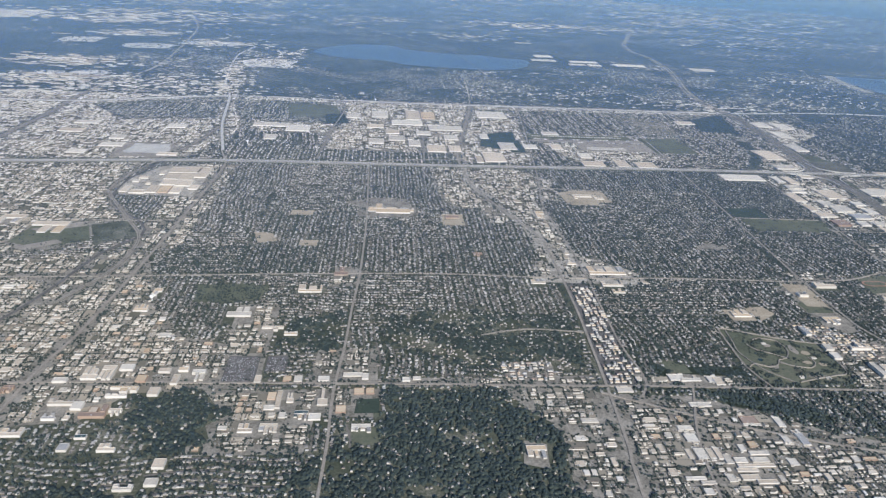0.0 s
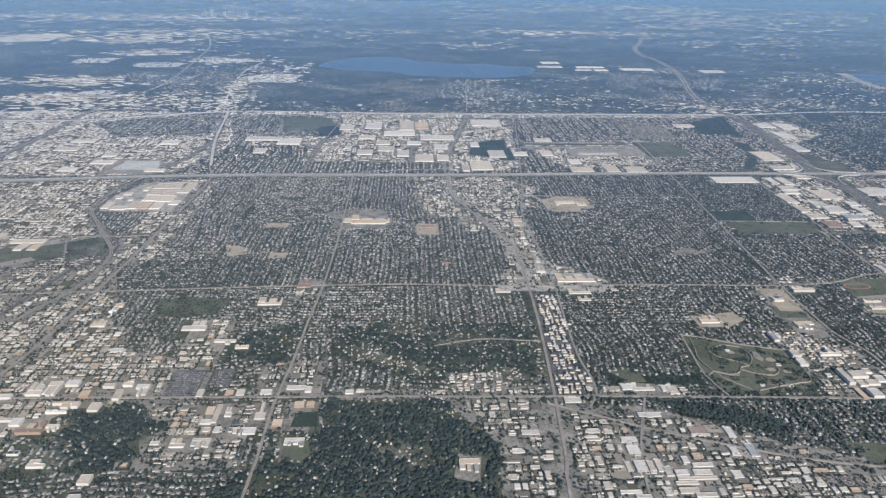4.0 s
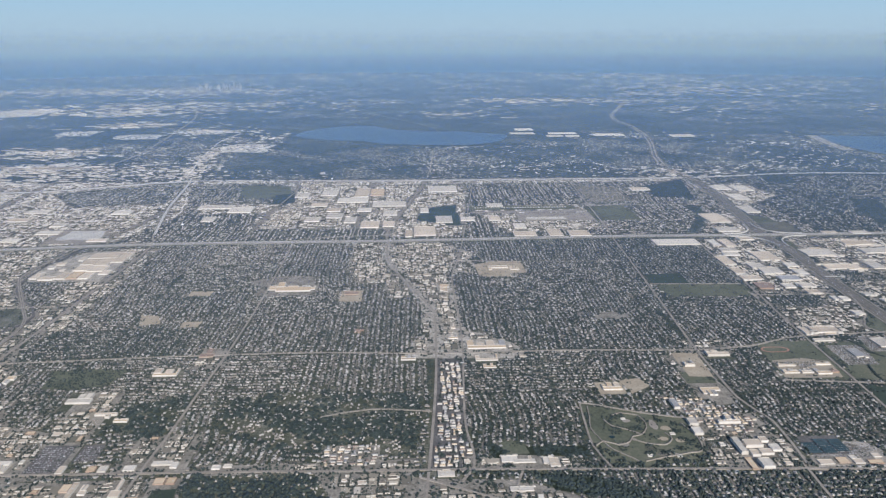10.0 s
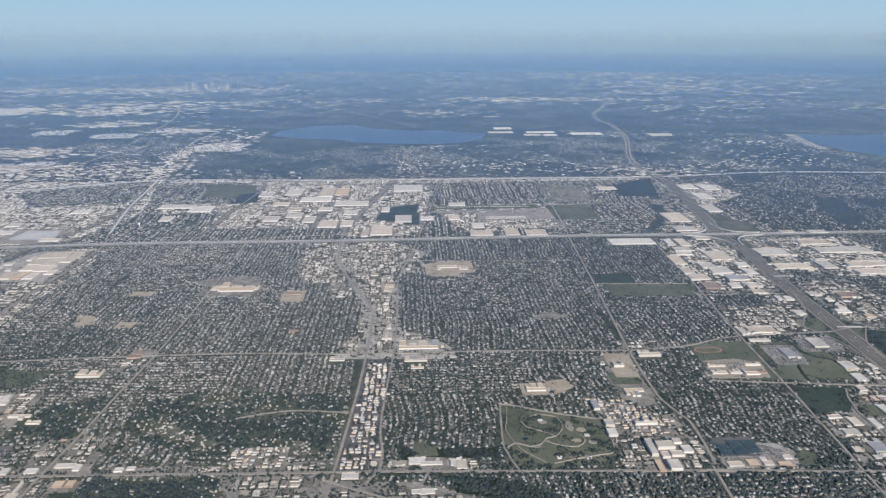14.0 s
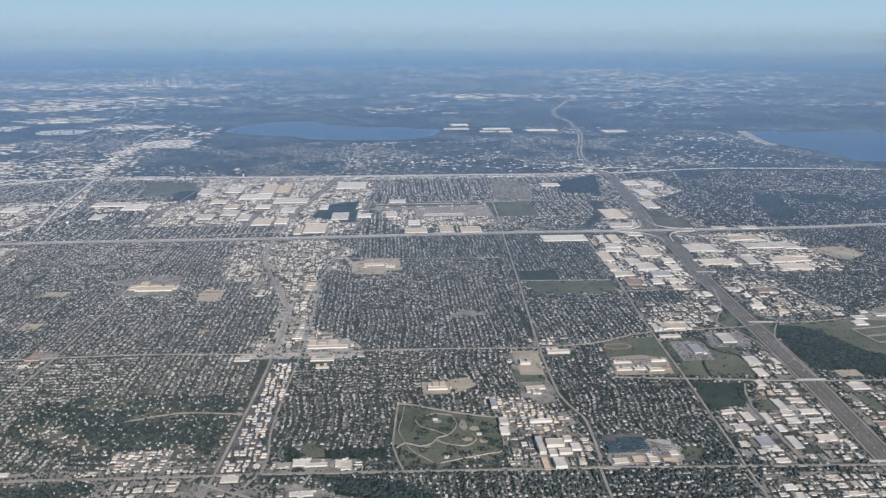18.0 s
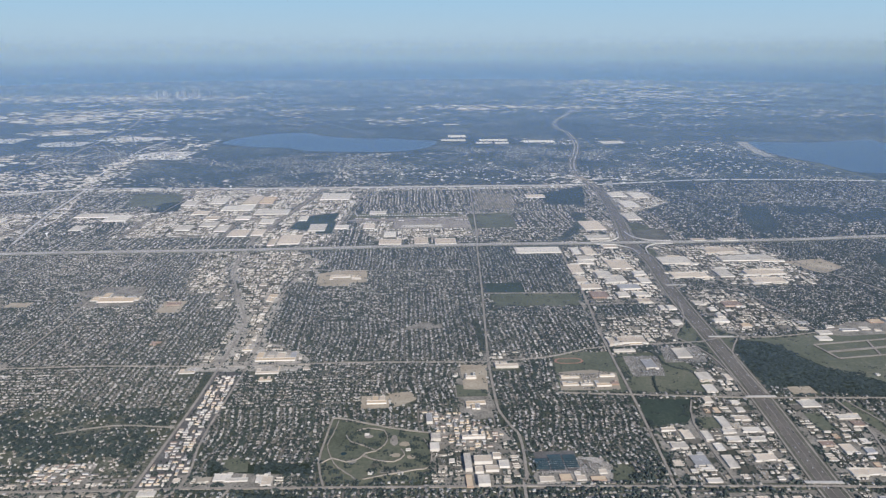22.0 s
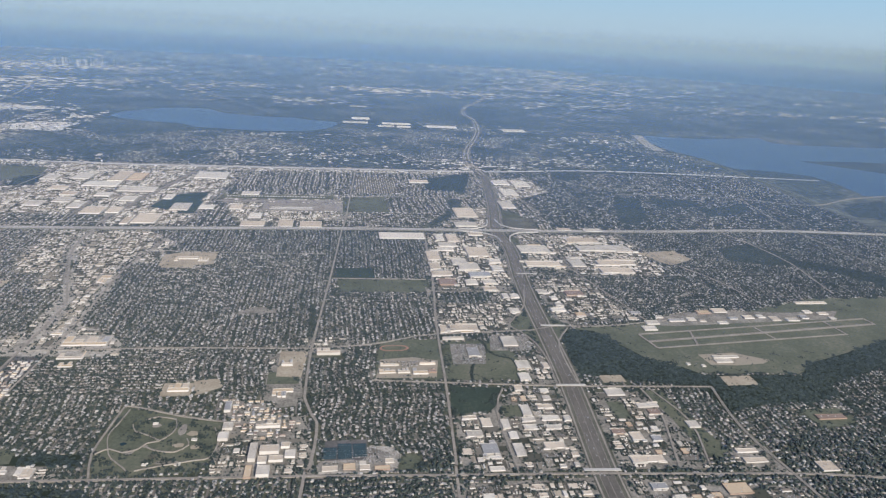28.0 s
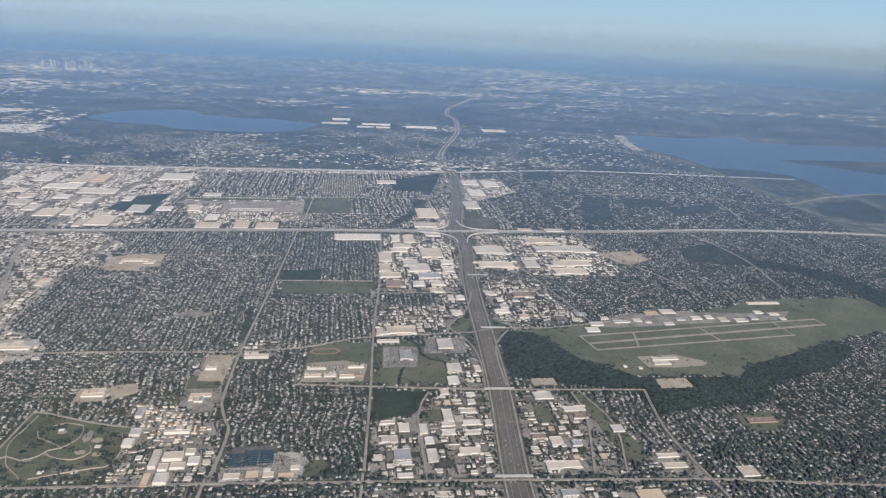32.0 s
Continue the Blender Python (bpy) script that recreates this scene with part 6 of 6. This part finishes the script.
FAR = "distant pale roofs of a far district"
for c in ((-1493, 1566, 150, 90, 70, (10, 40)), (-1273, 1700, 160, 110, 70, (10, 36)), (-1037, 495, 60, 30, 60, (5, 18)), (-962, 420, 60, 40, 60, (4, 16)), (-1112, 706, 60, 40, 30, (8, 26)), (-860, 480, 90, 70, 130, (4, 13)), (-1084, 691, 80, 40, 60, (8, 26)), (-690, 850, 45, 110, 60, (5, 14)), (-1266, 1445, 110, 60, 60, (8, 34)), (-1090, 1154, 60, 40, 24, (10, 50)), (-858, 1027, 60, 60, 36, (8, 22)), (-1195, 1556, 90, 50, 40, (8, 30)),
          (-1393, 2381, 330, 110, 330, (8, 30)), (-2000, 2300, 330, 110, 190, (10, 36)), (-1000, 1700, 160, 100, 90, (8, 30)), (-320, 520, 18, 110, 44, (2, 5)), (-190, 500, 90, 40, 50, (3, 7)), (100, 440, 60, 34, 50, (4, 12)),
          (470, 285, 80, 26, 170, (1.2, 2.6)), (380, 520, 110, 40, 60, (2, 6)), (250, 480, 60, 30, 40, (2, 6)), (430, 760, 70, 40, 40, (3, 8)), (-735, 470, 14, 50, 60, (3, 9)), (-760, 640, 12, 70, 60, (3, 10)), (-1030, 530, 40, 22, 22, (12, 34)), (-720, 745, 30, 30, 14, (6, 16)), (-231, 1394, 80, 50, 30, (6, 20)), (-526, 1791, 130, 60, 40, (8, 24)), (-25, 1844, 90, 60, 60, (8, 34)), (157, 1835, 110, 80, 60, (8, 34)), (390, 1820, 70, 60, 50, (8, 24)), (894, 2383, 190, 170, 130, (12, 44)), (1044, 3401, 330, 380, 150, (16, 56)), (1315, 1481, 260, 40, 50, (6, 22)), (844, 1700, 200, 60, 30, (6, 22)),
          (300, 3300, 1100, 700, 130, (12, 50)), (2200, 2700, 700, 700, 120, (12, 40)), (-900, 3600, 1000, 500, 110, (14, 50)), (-2600, 3900, 600, 300, 90, (14, 60)), (578, 1469, 160, 90, 24, (6, 18)), (400, 650, 200, 120, 40, (3, 9))):
    far_cluster(*c, FAR)
x, y = rng.uniform(-3900, 3900, 26000), 400 + 4100 * rng.uniform(0, 1, 26000) ** 1.25
clump = np.sin(x * 0.004 + 2 * np.sin(y * 0.003)) + np.sin(y * 0.021 + 1.5 * np.sin(x * 0.0035)) + np.sin(x * 0.013 + y * 0.006) + rng.normal(0, 0.45, len(x))
ok = (abs(x) < 400 + y * 0.9) & ~inside(LAKES[0], x, y) & ~inside(LAKES[1], x, y) & (clump > 1.35)
x, y = x[ok], y[ok]
far_w = rng.uniform(2, 6, len(x)) * (1 + y / 1800)
blocks("far_houses", x, y, far_w, far_w * rng.uniform(0.35, 0.8, len(x)), 0.7, ("roof_house", "wall_house"), "distant scattered pale roofs among trees", "houses")
# suburbs beyond the cross highway
x, y = rng.uniform(-1100, 1100, 30000), rng.uniform(396, 900, 30000)
ok = (np.sin(x * 0.013) + np.sin(y * 0.027 + x * 0.006) + np.sin(x * 0.041 + 2 * np.sin(y * 0.03)) + rng.normal(0, 0.5, len(x)) > np.where(x > 100, 0.75, 0.1)) & ~inside(LAKES[0], x, y) & ~inside(LAKES[1], x, y)
blocks("far_houses", np.round(x[ok] / 9) * 9 + rng.uniform(-4.2, 4.2, ok.sum()), y[ok], rng.uniform(1.3, 2.6, ok.sum()), rng.uniform(1.0, 1.8, ok.sum()), 0.7, ("roof_house", "wall_house"), "distant suburban roofs in rows among trees", "houses", hip=True)
x, y = rng.uniform(-1400, 1500, 22000), rng.uniform(396, 1400, 22000)
ok = ~inside(LAKES[0], x, y) & ~inside(LAKES[1], x, y)
x, y = x[ok], y[ok]
crowns("far_trees", x, y, rng.uniform(2.0, 5.0, len(x)), rng.uniform(0.8, 1.5, len(x)), "distant dark green trees")

# the far city's towers
city = random.Random(5)
for i in range(46):
    w = city.uniform(4, 9)
    h = city.uniform(14, 30) if city.random() < 0.6 else city.uniform(7, 14)
    x, y = city.gauss(-1225, 62), city.gauss(2470, 40)
    tower = new("city_tower")
    tower.matrix_basis = pose(x, y, 0)
    tagged(tower, "tall grey glass tower of a distant downtown skyline", "tower", group="downtown towers")
    part("shaft", box_mesh("shaft", w, w, h, "tower_glass"), tower)
    part("crown", box_mesh("crown", w * 0.7, w * 0.7, 1.2, "tower_glass", h), tower)

# ---- the summer haze: imitated by thin blue-tinted sheets, one behind the other ----
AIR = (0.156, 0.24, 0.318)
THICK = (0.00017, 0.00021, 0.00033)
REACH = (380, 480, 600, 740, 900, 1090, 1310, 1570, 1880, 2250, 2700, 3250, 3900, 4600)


def haze_material(name, depth, low_end):
    """A see-through sheet coloured as haze, scattering blue more than red; it sets in softly above the ground and thins
    out aloft.
    """
    veil = bpy.data.materials.new(name)
    veil.use_nodes = True
    vn, vl = veil.node_tree.nodes, veil.node_tree.links.new
    vn.remove(vn["Principled BSDF"])
    air, clear, both = vn.new("ShaderNodeBsdfDiffuse"), vn.new("ShaderNodeBsdfTransparent"), vn.new("ShaderNodeAddShader")
    # one fixed normal, so the haze sheets are lit evenly along their bow
    facing = vn.new("ShaderNodeCombineXYZ")
    for k, value in enumerate((0.15, -0.85, 0.5)):
        facing.inputs[k].default_value = value
    vl(facing.outputs[0], air.inputs["Normal"])
    spot, xyz, much = vn.new("ShaderNodeNewGeometry"), vn.new("ShaderNodeSeparateXYZ"), vn.new("ShaderNodeMath")
    low, high = vn.new("ShaderNodeMapRange"), vn.new("ShaderNodeMapRange")
    high.interpolation_type = "SMOOTHSTEP"
    low.inputs["From Min"].default_value, low.inputs["From Max"].default_value = 0.0, low_end
    high.inputs["From Min"].default_value, high.inputs["From Max"].default_value = 250, 200
    much.operation = "MULTIPLY"
    vl(spot.outputs["Position"], xyz.inputs[0])
    vl(xyz.outputs["Z"], low.inputs[0])
    vl(xyz.outputs["Z"], high.inputs[0])
    vl(low.outputs[0], much.inputs[0])
    vl(high.outputs[0], much.inputs[1])
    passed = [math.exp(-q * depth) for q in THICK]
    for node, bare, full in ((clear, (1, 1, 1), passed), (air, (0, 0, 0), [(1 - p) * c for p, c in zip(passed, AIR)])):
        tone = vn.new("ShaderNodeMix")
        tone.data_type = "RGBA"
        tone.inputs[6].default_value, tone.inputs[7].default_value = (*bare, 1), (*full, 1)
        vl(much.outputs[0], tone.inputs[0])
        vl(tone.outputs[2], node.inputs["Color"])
    vl(clear.outputs[0], both.inputs[0])
    vl(air.outputs[0], both.inputs[1])
    vl(both.outputs[0], vn["Material Output"].inputs["Surface"])
    MATS[name] = veil


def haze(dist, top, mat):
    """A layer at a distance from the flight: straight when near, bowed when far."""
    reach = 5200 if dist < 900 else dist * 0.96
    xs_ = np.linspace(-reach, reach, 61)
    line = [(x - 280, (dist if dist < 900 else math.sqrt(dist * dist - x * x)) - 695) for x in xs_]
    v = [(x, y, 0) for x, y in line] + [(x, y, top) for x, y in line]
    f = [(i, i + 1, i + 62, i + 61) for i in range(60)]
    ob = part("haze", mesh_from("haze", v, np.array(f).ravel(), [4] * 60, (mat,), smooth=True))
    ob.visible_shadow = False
    tagged(ob, "thin see-through blue sheet standing in for summer haze", "haze", kind="structure")


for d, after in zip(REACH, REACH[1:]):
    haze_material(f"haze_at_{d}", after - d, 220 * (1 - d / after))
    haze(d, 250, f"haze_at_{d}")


# the hazy horizon and the low sky behind it, painted on a plain glowing backdrop
def backdrop(dist, tones):
    air = bpy.data.materials.new("horizon_glow")
    air.use_nodes = True
    vn, vl = air.node_tree.nodes, air.node_tree.links.new
    vn.remove(vn["Principled BSDF"])
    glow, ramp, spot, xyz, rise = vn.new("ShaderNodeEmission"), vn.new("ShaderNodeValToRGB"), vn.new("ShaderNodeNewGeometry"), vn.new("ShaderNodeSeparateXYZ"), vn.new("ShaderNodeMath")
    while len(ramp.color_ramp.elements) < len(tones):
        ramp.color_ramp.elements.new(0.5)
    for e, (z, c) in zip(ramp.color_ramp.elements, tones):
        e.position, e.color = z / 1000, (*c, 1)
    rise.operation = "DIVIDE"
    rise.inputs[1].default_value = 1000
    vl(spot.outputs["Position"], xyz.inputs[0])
    # drawn-out noise makes streaks that stand for far land in haze
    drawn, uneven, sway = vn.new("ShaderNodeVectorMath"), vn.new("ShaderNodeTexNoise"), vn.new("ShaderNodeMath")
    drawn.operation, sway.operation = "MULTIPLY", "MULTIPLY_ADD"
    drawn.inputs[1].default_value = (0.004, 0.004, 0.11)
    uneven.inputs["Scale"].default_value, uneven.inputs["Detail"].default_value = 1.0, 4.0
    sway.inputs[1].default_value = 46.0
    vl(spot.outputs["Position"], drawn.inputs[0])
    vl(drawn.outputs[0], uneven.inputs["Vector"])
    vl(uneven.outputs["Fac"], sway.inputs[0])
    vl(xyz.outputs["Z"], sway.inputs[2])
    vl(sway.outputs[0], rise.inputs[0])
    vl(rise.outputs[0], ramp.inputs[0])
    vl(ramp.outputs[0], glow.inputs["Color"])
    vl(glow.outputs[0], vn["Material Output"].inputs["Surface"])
    MATS["horizon_glow"] = air
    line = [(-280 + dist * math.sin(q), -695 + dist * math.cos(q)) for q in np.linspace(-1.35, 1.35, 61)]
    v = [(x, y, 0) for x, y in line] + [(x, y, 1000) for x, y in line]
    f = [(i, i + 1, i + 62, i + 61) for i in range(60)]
    ob = part("backdrop", mesh_from("backdrop", v, np.array(f).ravel(), [4] * 60, ("horizon_glow",), smooth=True))
    tagged(ob, "glowing backdrop painted as pale blue hazy horizon and low sky", "sky", kind="structure")


# the low dark blue tones paint far land with its haze mixed in
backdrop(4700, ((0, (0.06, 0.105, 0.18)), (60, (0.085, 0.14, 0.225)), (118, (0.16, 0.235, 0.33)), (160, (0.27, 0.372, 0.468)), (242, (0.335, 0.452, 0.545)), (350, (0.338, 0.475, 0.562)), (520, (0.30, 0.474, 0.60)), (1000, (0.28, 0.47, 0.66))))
